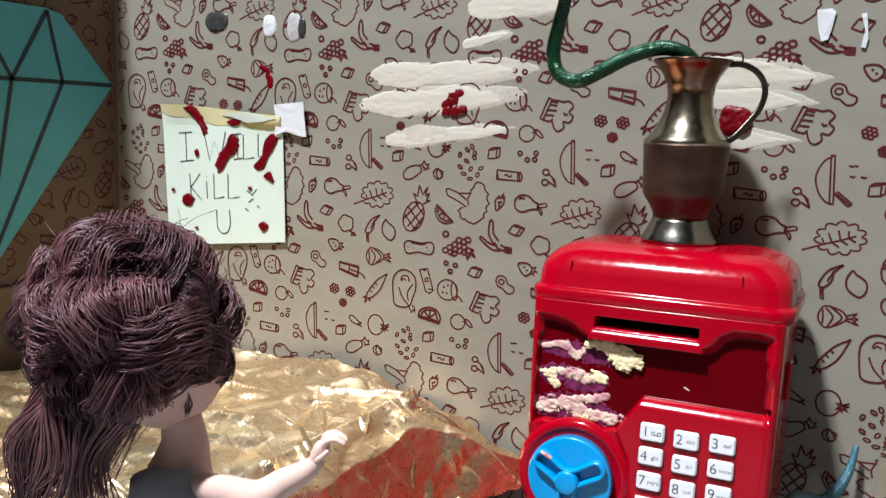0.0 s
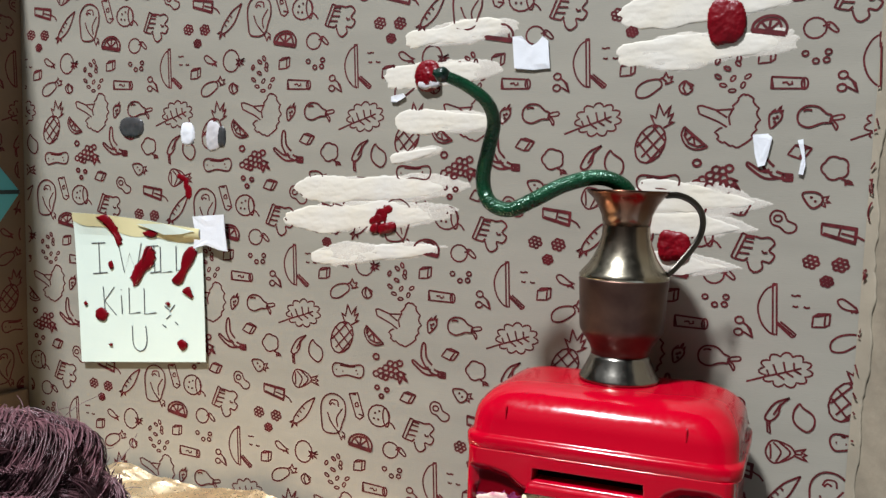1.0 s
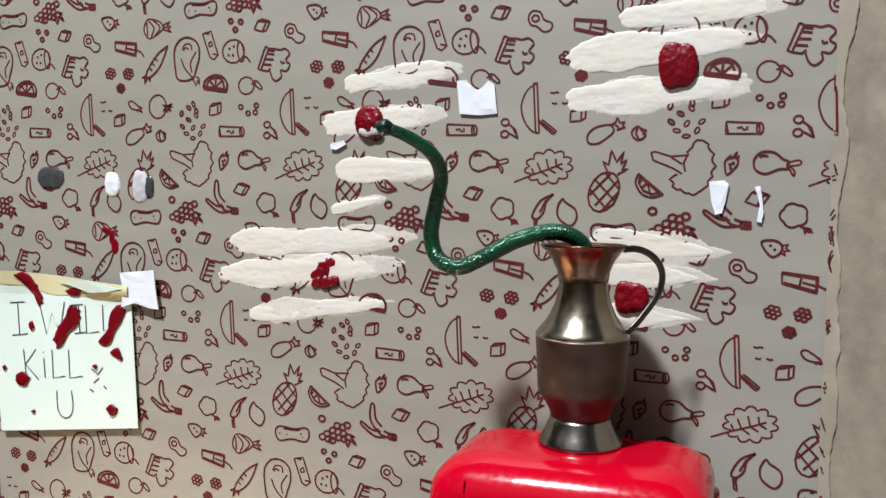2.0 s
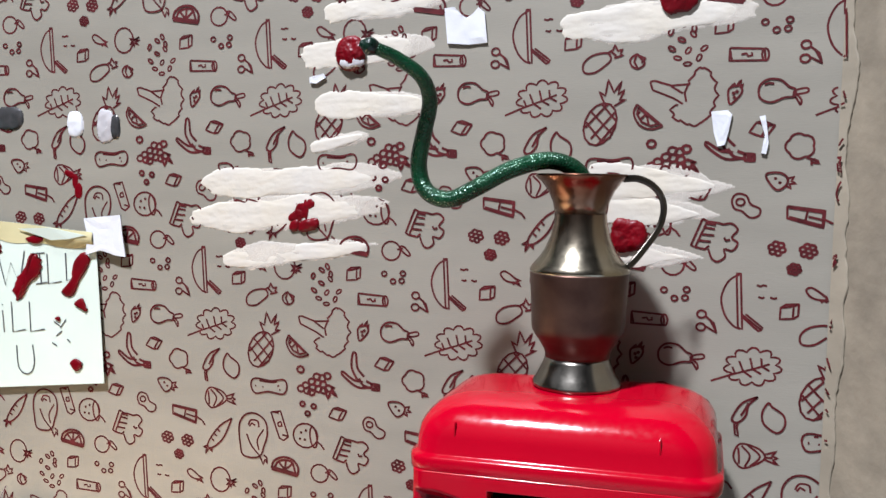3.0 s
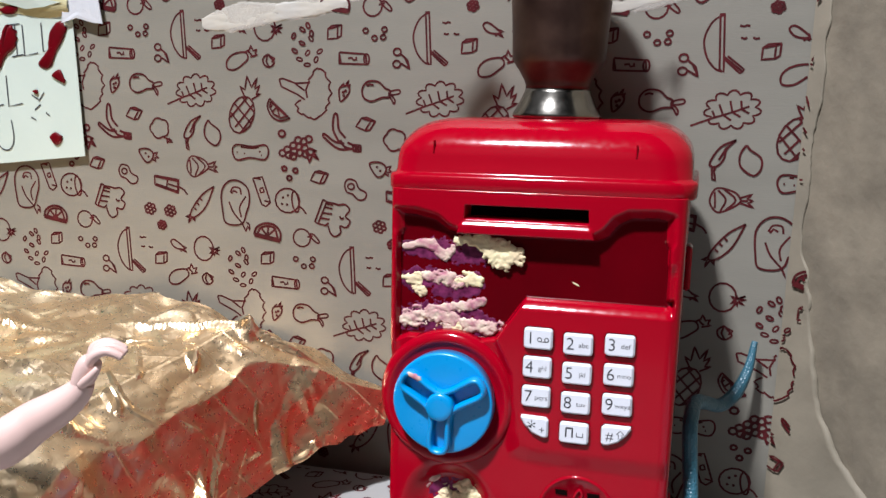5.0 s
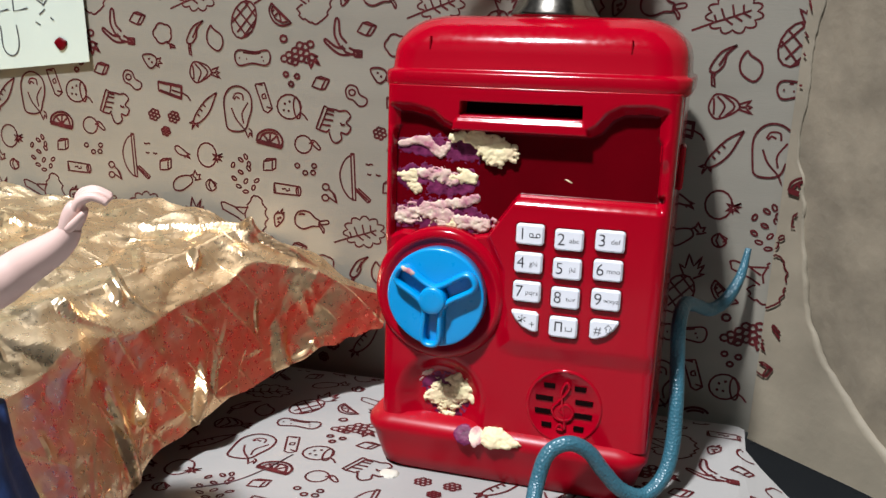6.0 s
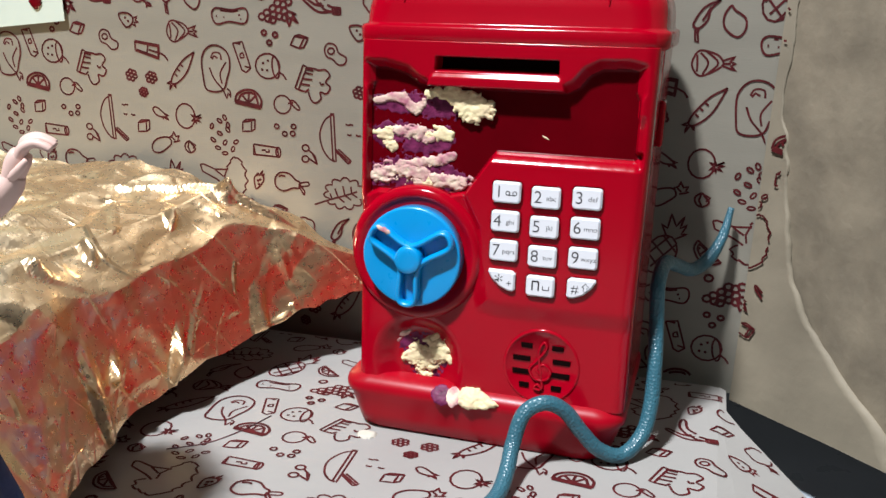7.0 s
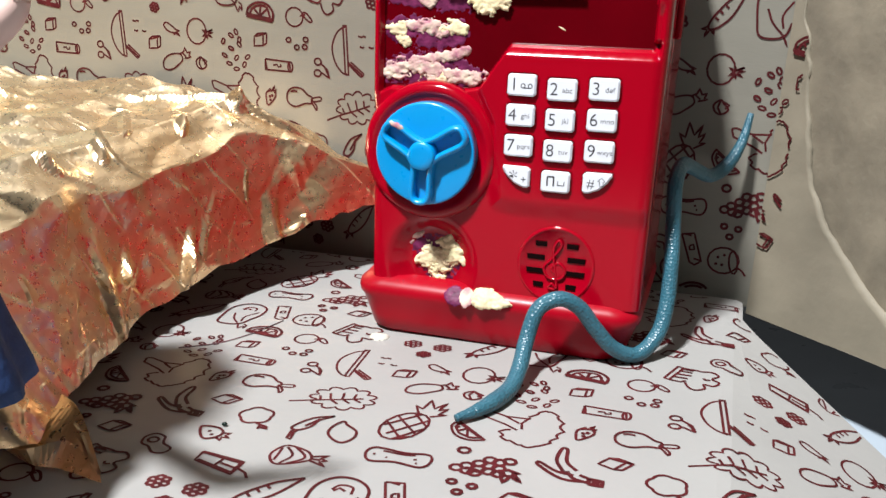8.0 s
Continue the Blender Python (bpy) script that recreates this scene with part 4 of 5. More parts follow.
# the side lug of the door
part("side_latch", box(0.0570, 0.0596, -0.022, -0.012, 0.128, 0.146, 0.0008), red, bank)

# torn sticker remains: cream crusts with purple print


def daub(spine, y0, high, seed, rough=1.20, size=0.36):
    """A thick crumbling daub along a line of (x, z, radius) in mm, standing towards -y."""
    x0, x1 = min(p[0] - 1.6 * p[2] for p in spine), max(p[0] + 1.6 * p[2] for p in spine)
    z0, z1 = min(p[1] - 1.6 * p[2] for p in spine), max(p[1] + 1.6 * p[2] for p in spine)
    nx, nz = int((x1 - x0) / size) + 2, int((z1 - z0) / size) + 2
    field, index, verts, faces = {}, {}, [], []
    for i in range(nx):
        for k in range(nz):
            x, z, best = x0 + i * size, z0 + k * size, -9.0
            for a, b in zip(spine, spine[1:]):
                ex, ez = b[0] - a[0], b[1] - a[1]
                t = max(0.0, min(1.0, ((x - a[0]) * ex + (z - a[1]) * ez) / (ex * ex + ez * ez)))
                best = max(best, 1 - (math.hypot(x - a[0] - t * ex, z - a[1] - t * ez) / ((a[2] + (b[2] - a[2]) * t) * 1.12)) ** 2)
            n = 0.7 * noise.noise((x * 0.20 + seed, z * 0.20, seed)) + 0.75 * noise.noise((x * 0.45, z * 0.55 + seed, seed)) + 0.45 * noise.noise((x * 1.3, z * 1.3, seed))
            field[i, k] = (best + rough * n, n, x, z)

    def vert(i, k):
        if (i, k) not in index:
            m, n, x, z = field[i, k]
            index[i, k] = len(verts)
            verts.append((x / 1000, y0 - (0.45 * high / 1000 * min(1.0, max(0.0, m)) ** 0.5 * (0.8 + 0.22 * n) if m > 0 else -0.0003), z / 1000))
        return index[i, k]

    for i in range(nx - 1):
        for k in range(nz - 1):
            if sum(field[a][0] > 0 for a in ((i, k), (i + 1, k), (i + 1, k + 1), (i, k + 1))) >= 2:
                faces.append((vert(i, k), vert(i + 1, k), vert(i + 1, k + 1), vert(i, k + 1)))
    return verts, faces


DEEP, NEAR, DISH = FRONT + SUNK, FRONT + SUNK, FRONT + 0.0041
DAUBS = ((purple, DEEP, 0.5, ((-51, 142, 2.5), (-42, 142, 4), (-30, 141, 4.5), (-20, 141, 4))), (foam_pink, NEAR, 2.3, ((-52, 142.5, 1), (-47, 144, 1.4), (-41.6, 144.3, 1.6), (-38.5, 141, 1.8), (-35.5, 139.5, 1.6), (-32.5, 143, 1.4))),
         (foam, FRONT + 0.0002, 2.0, ((-30, 146, 1.8), (-25, 147, 2.4), (-20, 146.8, 3), (-14, 142.6, 5.2), (-9, 141.5, 4.6), (-6.5, 141.2, 3))), (foam, NEAR, 3.2, ((-26, 150.6, 0.9), (-19, 150.3, 1.1))),
         (purple, DEEP, 0.5, ((-50, 129, 4), (-36, 127, 5.5), (-24, 128, 4.5))), (foam, NEAR, 2.4, ((-52, 129.8, 1.4), (-47, 128.5, 3), (-45.4, 124.5, 2.2))), (foam_pink, NEAR, 2.4, ((-44, 131, 2), (-36, 130.5, 3), (-30, 129, 2.6))), (foam, NEAR, 2.6, ((-29, 129.4, 2), (-26, 130.2, 3), (-21.5, 129.6, 2))),
         (purple, DEEP, 0.5, ((-50, 112, 5), (-38, 113, 7), (-26, 113, 6), (-16, 112, 3))), (foam_pink, NEAR, 2.6, ((-52, 111.5, 2.5), (-46, 114.5, 4), (-40, 115.5, 3.5), (-33, 113, 3))), (foam_pink, NEAR, 2.4, ((-36, 117.5, 1.5), (-29, 119, 2), (-24, 120, 2), (-19.8, 121.5, 1.6))),
         (foam_pink, NEAR, 2.7, ((-33, 111.5, 3.5), (-26, 110.5, 3.4), (-18, 110.8, 2.6), (-12, 112, 2))), (foam, NEAR, 3.0, ((-29, 109.8, 3), (-37, 105.5, 3), (-41.5, 102, 2.2), (-43, 100.6, 1.2))))
DAUBS += ((purple, DISH, 0.8, ((-45, 38, 3), (-38, 40, 4), (-28, 36, 9), (-19, 36, 5))), (foam_pink, DISH, 3.2, ((-47, 36, 1.2), (-46, 39.5, 1.5), (-41.5, 42, 2.2), (-37, 45, 1.6))), (foam, DISH, 4.2, ((-38, 33, 1.6), (-33, 35, 4), (-27, 37, 6.5), (-22, 38, 5.5), (-17.5, 36, 3.5))),
          (foam, DISH, 3.8, ((-28, 33, 5), (-28, 27, 4))), (foam, DISH, 3.4, ((-25, 42, 2.4), (-23, 45, 1.4))))
for n, (mat, y, high, spine) in enumerate(DAUBS):
    part("sticker_residue", daub(spine, y, high, n * 1.37 + 2), mat, bank, "purple sticker residue" if mat == purple else "cream torn sticker residue", smooth=True)
for n, (x, w, mat, high) in enumerate(((-16, 12, purple, 0.0004), (-2.0, 17, foam, 0.0020), (-12, 8, foam_pink, 0.0006))):
    part("sticker_residue", moved(crust(0, 0, w / 1000, 0.0075, 0, high, n * 2.1 + 40, 0.75, 0.0003, -0.10, 300, 0.75), Matrix.Translation((x / 1000, -0.0470, 0.0226)) @ pose(0, 0, 0, -35, 0, 0)), mat, bank, "purple sticker residue" if mat == purple else "cream torn sticker residue", smooth=True)

part("sticker_residue", moved(crust(0, 0, 0.0060, 0.0022, 0, 0.0004, 61, 0.4, 0.0003, -0.35), Matrix.Translation((-0.0432, dial_y - 0.0040, 0.0926))), foam_pink, dial, "pale sticker fleck on the dial", smooth=True)
part("scratch", moved(crust(0, 0, 0.0030, 0.0007, 0, 0.0002, 66, 0.5, 0.0002, -0.5), Matrix.Translation((0.0180, FRONT + SUNK, 0.1315))), foam, bank, "small pale scratch", smooth=True)

# the case leans back towards its lid, where it is a little wider
for piece in bank.children_recursive:
    for v in piece.data.vertices:
        if piece.parent == bank and piece.location.length == 0:
            v.co.x *= 1 + 0.22 * v.co.z * min(1.0, max(0.0, (abs(v.co.x) - 0.040) / 0.016))
        v.co.y += 0.070 * v.co.z
    piece.location.y += 0.070 * piece.location.z

# ---- the brass jug on the bank ----
JUG = Vector((0.0026, -0.0420, 0.1933))
jug = thing("brass_jug", "small aged brass jug with ring handle, on the bank", "jug", JUG, (0, 1.6, 0))
jug.scale = (1.06, 1.06, 1.0)
jug_rows = [(0.0176, 0.0), (0.0183, 0.0010), (0.0180, 0.0022), (0.0162, 0.0052), (0.0146, 0.0088), (0.0136, 0.0112), (0.0132, 0.0128)]
part("foot", lathe(jug_rows, 48), brass_grey, jug, "flared grey brass foot", smooth=True)
part("belly", lathe([(0.0132, 0.0126), (0.0132, 0.0142), (0.0140, 0.0166), (0.0160, 0.0202), (0.0178, 0.0228), (0.0187, 0.0246), (0.0191, 0.0270), (0.0194, 0.0360), (0.0200, 0.0470), (0.0202, 0.0492), (0.0200, 0.0500)], 48), brass_dark, jug, "dull brown belly, darkened for the shade on its side", smooth=True)
neck_rows = [(0.0200, 0.0498), (0.0203, 0.0506), (0.0202, 0.0514), (0.0190, 0.0532), (0.0166, 0.0560), (0.0144, 0.0596), (0.0122, 0.0650), (0.0109, 0.0705), (0.0106, 0.0750), (0.0114, 0.0800), (0.0134, 0.0848), (0.0160, 0.0886), (0.0184, 0.0908), (0.0187, 0.0916), (0.0183, 0.0921), (0.0172, 0.0916), (0.0148, 0.0880), (0.0110, 0.080), (0.0100, 0.074), (0.0100, 0.066)]
part("shoulder", lathe(neck_rows[:9], 48, False), brass_neck, jug, "polished brass shoulder", smooth=True)
part("neck", lathe(neck_rows[8:], 48), brass_neck, jug, "brown copper neck and lip", smooth=True)
handle = [(0.0168, 0, 0.0902), (0.0220, 0.003, 0.0904), (0.0275, 0.006, 0.0878), (0.0312, 0.009, 0.0828), (0.0322, 0.010, 0.0765), (0.0304, 0.009, 0.0690), (0.0256, 0.006, 0.0610), (0.0215, 0.003, 0.0552), (0.0192, 0.001, 0.0528)]
part("ring_handle", tube(curve_points(handle, 6), lambda t: 0.0008, 10, 2.0)[:2], steel, jug, "thin dark metal ring handle", smooth=True)


def snake(name, pts, radius, mat, label, head_from, head_mat=None, sides=20, per=14):
    """A toy snake: its body, and the head beyond head_from (0 to 1 along it)."""
    path = curve_points(pts, per)
    cut = int(len(path) * head_from)
    whole = thing(name, label, "toy snake")
    span = len(path) - 1
    for piece, a, b in (("body", 0, cut), ("head", cut, span)):
        v, f, uv = tube(path[a:b + 1], lambda t: radius((a + t * (b - a)) / span), sides)
        ob = new(piece, mesh_from(piece, v, f, mat if piece == "body" else head_mat or mat, True, uvs=uv))
        ob.parent = whole
    return whole


def green_radius(t):
    if t > 0.93:
        k = (t - 0.93) / 0.07
        return 0.0026 + 0.0013 * math.sin(min(1, k * 1.1) * math.pi) - 0.0014 * max(0, k - 0.5) / 0.5
    return 0.0038 - 0.0011 * max(0, t - 0.6) / 0.33


snake("toy_snake", [(0.0076, -0.0415, 0.2574), (0.0069, -0.0416, 0.2736), (0.0044, -0.0435, 0.2857), (-0.0072, -0.0473, 0.2913), (-0.0233, -0.0508, 0.2879), (-0.0396, -0.0522, 0.2799), (-0.0516, -0.0520, 0.2752), (-0.0621, -0.0515, 0.2791), (-0.0656, -0.0515, 0.2903), (-0.0619, -0.0546, 0.3044), (-0.0578, -0.0582, 0.3175), (-0.0588, -0.0657, 0.3269), (-0.0667, -0.0710, 0.3340), (-0.0743, -0.0760, 0.3380), (-0.0812, -0.0794, 0.3405)],
      green_radius, snake_green, "dark green shiny rubber toy snake rising from the brass jug", 0.93, snake_head)


def blue_radius(t):
    return 0.0031 * min(1.0, 0.45 + t * 6) * min(1.0, 0.42 + (1 - t) * 7)


snake("toy_snake", [(0.0923, -0.0071, 0.0898), (0.0896, -0.0120, 0.0772), (0.0843, -0.0182, 0.0674), (0.0775, -0.0255, 0.0636), (0.0709, -0.0398, 0.0691), (0.0665, -0.0543, 0.0735), (0.0648, -0.0670, 0.0680), (0.0654, -0.0700, 0.0536), (0.0664, -0.0779, 0.0375), (0.0664, -0.0840, 0.0217), (0.0640, -0.0902, 0.0100), (0.0571, -0.0980, 0.0036), (0.0483, -0.1035, 0.0075), (0.0414, -0.1068, 0.0159), (0.0349, -0.1102, 0.0255), (0.0275, -0.1138, 0.0294),
                    (0.0201, -0.1173, 0.0253), (0.0172, -0.1228, 0.0144), (0.0172, -0.1314, 0.0080), (0.0165, -0.1417, 0.0036), (0.0137, -0.1536, 0.0031), (0.0091, -0.1634, 0.0029), (0.0039, -0.1701, 0.0026)],
      blue_radius, snake_blue, "blue grey rubber toy snake curling past the bank", 0.96)

# ---- smears, stains and scraps on the back board ----
SMEARS = ((-0.1335, -0.0680, 0.3715, 0.3758, 0.0120, 3), (-0.1465, -0.0790, 0.3499, 0.3526, 0.0130, 5), (-0.1399, -0.0750, 0.3250, 0.3227, 0.0125, 8), (-0.1430, -0.1108, 0.3026, 0.3084, 0.0062, 11),
          (-0.2093, -0.0976, 0.2841, 0.2875, 0.0135, 14), (-0.2149, -0.1064, 0.2658, 0.2714, 0.0150, 17), (-0.2000, -0.1054, 0.2438, 0.2511, 0.0105, 21), (0.0180, 0.0908, 0.3943, 0.3948, 0.0120, 24),
          (-0.0091, 0.0821, 0.3765, 0.3814, 0.0150, 27), (-0.0097, 0.0768, 0.3552, 0.3592, 0.0150, 31), (0.0004, 0.0674, 0.2834, 0.2792, 0.0150, 35), (-0.0038, 0.0607, 0.2693, 0.2662, 0.0130, 39), (0.0041, 0.0525, 0.2481, 0.2466, 0.0100, 43))


def smear(x0, x1, z0, z1, h, seed):
    """A finger's stroke of thick paste, ragged towards its thin end."""
    lean, long = (z1 - z0) / (x1 - x0), x1 - x0
    tip = 0.85 if x1 > 0.03 and z0 < 0.33 else 0.30
    thick = crust((x0 + x1) / 2 - long * 0.05, (z0 + z1) / 2 - long * 0.05 * lean, long * 0.93, h * 1.10, -0.0001, 0.0005, seed, 0.50, 0.0005, lean, 190, tip, 2.6, 0.38)
    thin = crust((x0 + x1) / 2 + long * 0.07, (z0 + z1) / 2 + long * 0.07 * lean, long * 0.95, h * 1.12, -0.0001, 0.00025, seed + 5, 0.75, 0.0007, lean, 190, tip, 2.2, 0.30)
    ob = thing("plaster_smear", "cream white plaster smear dragged across the printed board", "smear", group="smears on the back board")
    part("paste", thick, cream, ob, smooth=True)
    part("thin_edge", thin, wash, ob, "thin translucent plaster film", smooth=True)


for row in SMEARS:
    smear(*row)


def stain(x, z, w, h, seed, label="dark red paint stain on the board", lean=0.0, y=-0.0014, high=0.0009, rough=0.4):
    return solo("paint_stain", crust(x, z, w, h, y, high, seed, rough, 0.0005, lean, 330), blood, label, "stain", True, "red stains")


stain(-0.1188, 0.3503, 0.0165, 0.0155, 2.2, "round dark red paint stain on a cream smear", high=0.003, rough=0.05)
solo("paint_stain", crust(-0.1178, 0.3457, 0.0135, 0.0050, -0.0026, 0.0012, 8.8, 0.8, 0.0005), tape_clear, "pale pink flaking patch under a red stain", "stain", True)
for k, (x, z, w, h, high) in enumerate(((-0.1452, 0.2622, 0.0125, 0.0070, 0.0016), (-0.1535, 0.2620, 0.0060, 0.0050, 0.0012), (-0.1492, 0.2700, 0.0085, 0.0100, 0.0007), (-0.1448, 0.2732, 0.0070, 0.0065, 0.0007), (-0.1530, 0.2672, 0.0080, 0.0055, 0.0005))):
    stain(x, z, w, h, 5.3 + k, "dark red paint fragment on a cream smear", 0.2, y=-0.0006, high=high, rough=0.25 if k < 2 else 1.0)
stain(0.0441, 0.3697, 0.0180, 0.0250, 3.4, "large dark red paint stain with drips", high=0.0016, rough=0.14)
stain(0.0215, 0.2570, 0.0165, 0.0170, 6.6, "round dark red paint stain behind the jug", high=0.0022, rough=0.07)
for k, (x, z, w, h, lean) in enumerate(((-0.2975, 0.2920, 0.0075, 0.0036, -0.35), (-0.2942, 0.2880, 0.0040, 0.0090, 0.0), (-0.2922, 0.2825, 0.0050, 0.0080, 0.0))):
    stain(x, z, w, h, 30 + k, "dark red paint run above the note", lean, y=-0.0002, high=0.0004)


def scrap(name, poly, mat, label, category, y=-0.0004, high=0.0006, crease=0.0004, seed=1, group=""):
    """A creased scrap of tape or paper stuck flat on the board."""
    cx, cz = sum(p[0] for p in poly) / len(poly), sum(p[1] for p in poly) / len(poly)
    dense = []
    for a, b in zip(poly, poly[1:] + poly[:1]):
        for k in range(5):
            dense.append((a[0] + (b[0] - a[0]) * k / 5, a[1] + (b[1] - a[1]) * k / 5))
    loops = [[(x, y, z) for x, z in dense]]
    for f in (1.0, 0.75, 0.45, 0.15):
        loops.append([(cx + (x - cx) * f, y - high - crease * (0.5 + noise.noise((x * f * 90 + seed, z * f * 90, seed))), cz + (z - cz) * f) for x, z in dense])
    return solo(name, loft(loops), mat, label, category, False, group)


scrap("tape_scrap", [(-0.0681, 0.3694), (-0.0630, 0.3697), (-0.0597, 0.3660), (-0.0569, 0.3641), (-0.0533, 0.3659), (-0.0508, 0.3687), (-0.0477, 0.3659), (-0.0465, 0.3513), (-0.0560, 0.3509), (-0.0668, 0.3522)], tape_white, "torn white tape scrap with a notched top", "tape", seed=2)
scrap("tape_scrap", [(0.0582, 0.3135), (0.0653, 0.3139), (0.0673, 0.3119), (0.0657, 0.3038), (0.0641, 0.2983), (0.0611, 0.2976), (0.0593, 0.3039)], tape_white, "small torn white tape strip", "tape", seed=5)
scrap("tape_scrap", [(0.0789, 0.3105), (0.0814, 0.3109), (0.0821, 0.3057), (0.0828, 0.2986), (0.0818, 0.2936), (0.0797, 0.2941), (0.0813, 0.3017)], tape_white, "narrow torn white tape strip", "tape", seed=8)
scrap("tape_scrap", [(-0.1424, 0.3396), (-0.1347, 0.3411), (-0.1332, 0.3390), (-0.1389, 0.3361), (-0.1424, 0.3366)], tape_white, "tiny white tape crumb", "tape", seed=11)
for k, (x, z, w, h, mat, text) in enumerate(((-0.3399, 0.3260, 0.0210, 0.0125, tape_dark, "dark grey shiny tape residue"), (-0.2925, 0.3206, 0.0110, 0.0165, tape_white, "white tape residue"), (-0.2713, 0.3189, 0.0120, 0.0150, tape_clear, "milky tape residue"), (-0.2650, 0.3185, 0.0060, 0.0110, tape_dark, "dark grey shiny tape residue"))):
    solo("tape_residue", crust(x, z, w, h, -0.0002, 0.0014, 50 + k * 3, 0.25, 0.0006, 0.0, 120), mat, text + " on the board", "residue", True)

# A glare spot on the floor sheet, put in as a raised white crust.
fleck, fleck_faces = crust(0, 0, 0.0085, 0.0060, 0, 0.0012, 77, 0.5, 0.0005)
solo("glare_fleck", ([(-0.0505 + x, -0.1085 + z, 0.0002 - y) for x, y, z in fleck], fleck_faces), cream, "small white fleck put for a glare spot on the floor", "fleck", True)

thread = curve_points([(-0.1244, -0.1468, 0.0004), (-0.1116, -0.1372, 0.0004), (-0.1032, -0.1223, 0.0004), (-0.0980, -0.1058, 0.0004)], 8)
solo("thread", tube(thread, lambda t: 0.00022, 6)[:2], hair, "thin dark thread curving over the floor sheet", "thread", True)
solo("crumb", ([(-0.0707 + 0.0011 * x, -0.1971 + 0.0009 * y, 0.0009 + 0.0008 * z * (1 + 0.2 * x)) for x, y, z in lathe([(0.3, -1.0), (0.8, -0.5), (1.0, 0.1), (0.6, 0.8), (0.1, 1.0)], 10)[0]], lathe([(0.3, -1.0), (0.8, -0.5), (1.0, 0.1), (0.6, 0.8), (0.1, 1.0)], 10)[1]), snake_head, "tiny dark green crumb on the floor sheet", "crumb", True)

# ---- the sticky note ----
NOTE = ((-0.3922, 0.2674), (-0.3860, 0.1614), (-0.2772, 0.1706), (-0.2803, 0.2641))
note = thing("sticky_note", "pale yellow handwritten note spattered with dark red paint", "note", (0, -0.001, 0))


def note_place(u, v, up=0.0):
    """u to the right and v down, 0 to 1, over the bowed sheet."""
    a, b, c, d = (Vector(p) for p in NOTE)
    p = (a * (1 - u) + d * u) * (1 - v) + (b * (1 - u) + c * u) * v
    if v < 0.2:
        p.y -= 0.0075 * max(0.0, u - 0.25) * (0.2 - v) / 0.2
    bow = 0.0010 + 0.0008 * v * v + (0.003 * max(0, 0.16 - v) / 0.16) * (0.4 + 0.6 * math.sin(u * 9))
    return (p.x, -bow - up, p.y)


def note_grid(v0, v1, up, rows=14, cols=24):
    rings = [[note_place(c / cols, v0 + (v1 - v0) * r / rows, up) for c in range(cols + 1)] for r in range(rows + 1)]
    return loft([ring_ + [(x, y + 0.0003, z) for x, y, z in reversed(ring_)] for ring_ in rings])


part("sheet", note_grid(0.0, 1.0, 0.0), note_paper, note)
curl = loft([[note_place(u, v * (0.055 + 0.045 * math.sin(u * 3.3) + 0.10 * u * u + 0.012 * math.sin(u * 17)), 0.0003 + 0.0020 * math.sin(v * math.pi) * max(0.0, u - 0.55) * 2) for u in [k / 24 for k in range(25)]] for v in (0, 0.25, 0.5, 0.75, 1.0)], cap=False, loop=False)
part("curled_edge", curl, note_shade, note, "curling top edge, its yellow shading put into the colour", smooth=True)


part("folded_corner", loft([[note_place(u, v, 0.0016 + 0.0012 * (u - 0.5)) for u, v in ((0.52, 0.035), (0.74, 0.0), (0.97, 0.03), (0.86, 0.075), (0.74, 0.095))], [note_place(u, v, 0.0012 + 0.0012 * (u - 0.5)) for u, v in ((0.52, 0.035), (0.74, 0.0), (0.97, 0.03), (0.86, 0.075), (0.74, 0.095))]][::-1]), note_paper, note, "white turned over corner")


def note_stroke(pts, width=0.0008):
    v, f = ribbon([(p[0], p[1]) for p in pts], width / 0.105)
    return [note_place(a.x, a.y, 0.0003) for a in v], f


LETTERS = {"I": [[(0.0, 0.0), (0.8, -0.04)], [(0.42, 0), (0.4, 1)], [(0, 1.02), (0.85, 0.96)]], "W": [[(0, 0), (0.18, 1), (0.42, 0.3), (0.66, 1), (0.9, -0.1)]], "L": [[(0.05, 0), (0.02, 1), (0.75, 0.93)]],
           "K": [[(0.05, 0), (0.1, 1)], [(0.75, 0.0), (0.1, 0.5), (0.8, 1)]], "i": [[(0.2, 0.25), (0.22, 1)], [(0.2, 0.02), (0.24, 0.06)]], "U": [[(0, 0), (0.02, 0.75), (0.3, 1.02), (0.6, 0.95), (0.75, 0.6), (0.72, 0)]]}
for letter, u, v, w, h in (("I", 0.14, 0.20, 0.14, 0.20), ("W", 0.36, 0.20, 0.20, 0.19), ("I", 0.60, 0.20, 0.09, 0.18), ("L", 0.68, 0.20, 0.12, 0.18), ("L", 0.80, 0.19, 0.11, 0.17), ("K", 0.21, 0.49, 0.13, 0.19), ("i", 0.35, 0.50, 0.06, 0.17), ("L", 0.42, 0.49, 0.12, 0.18), ("L", 0.54, 0.49, 0.13, 0.18), ("U", 0.44, 0.75, 0.15, 0.17)):
    strokes = [note_stroke([(u + w * a, v + h * b) for a, b in (s if letter != "U" else [tuple(p)[:2] for p in curve_points([(*q, 0) for q in s], 5)])]) for s in LETTERS[letter]]
    part("pen_letter", joined(*strokes), pen, note)
for k, ((u0, v0), (u1, v1)) in enumerate((((0.70, 0.61), (0.74, 0.64)), ((0.78, 0.60), (0.74, 0.65)), ((0.71, 0.70), (0.75, 0.67)), ((0.78, 0.72), (0.80, 0.74)), ((0.68, 0.74), (0.71, 0.76)))):
    part("pen_mark", note_stroke([(u0, v0), (u1, v1)]), pen, note)


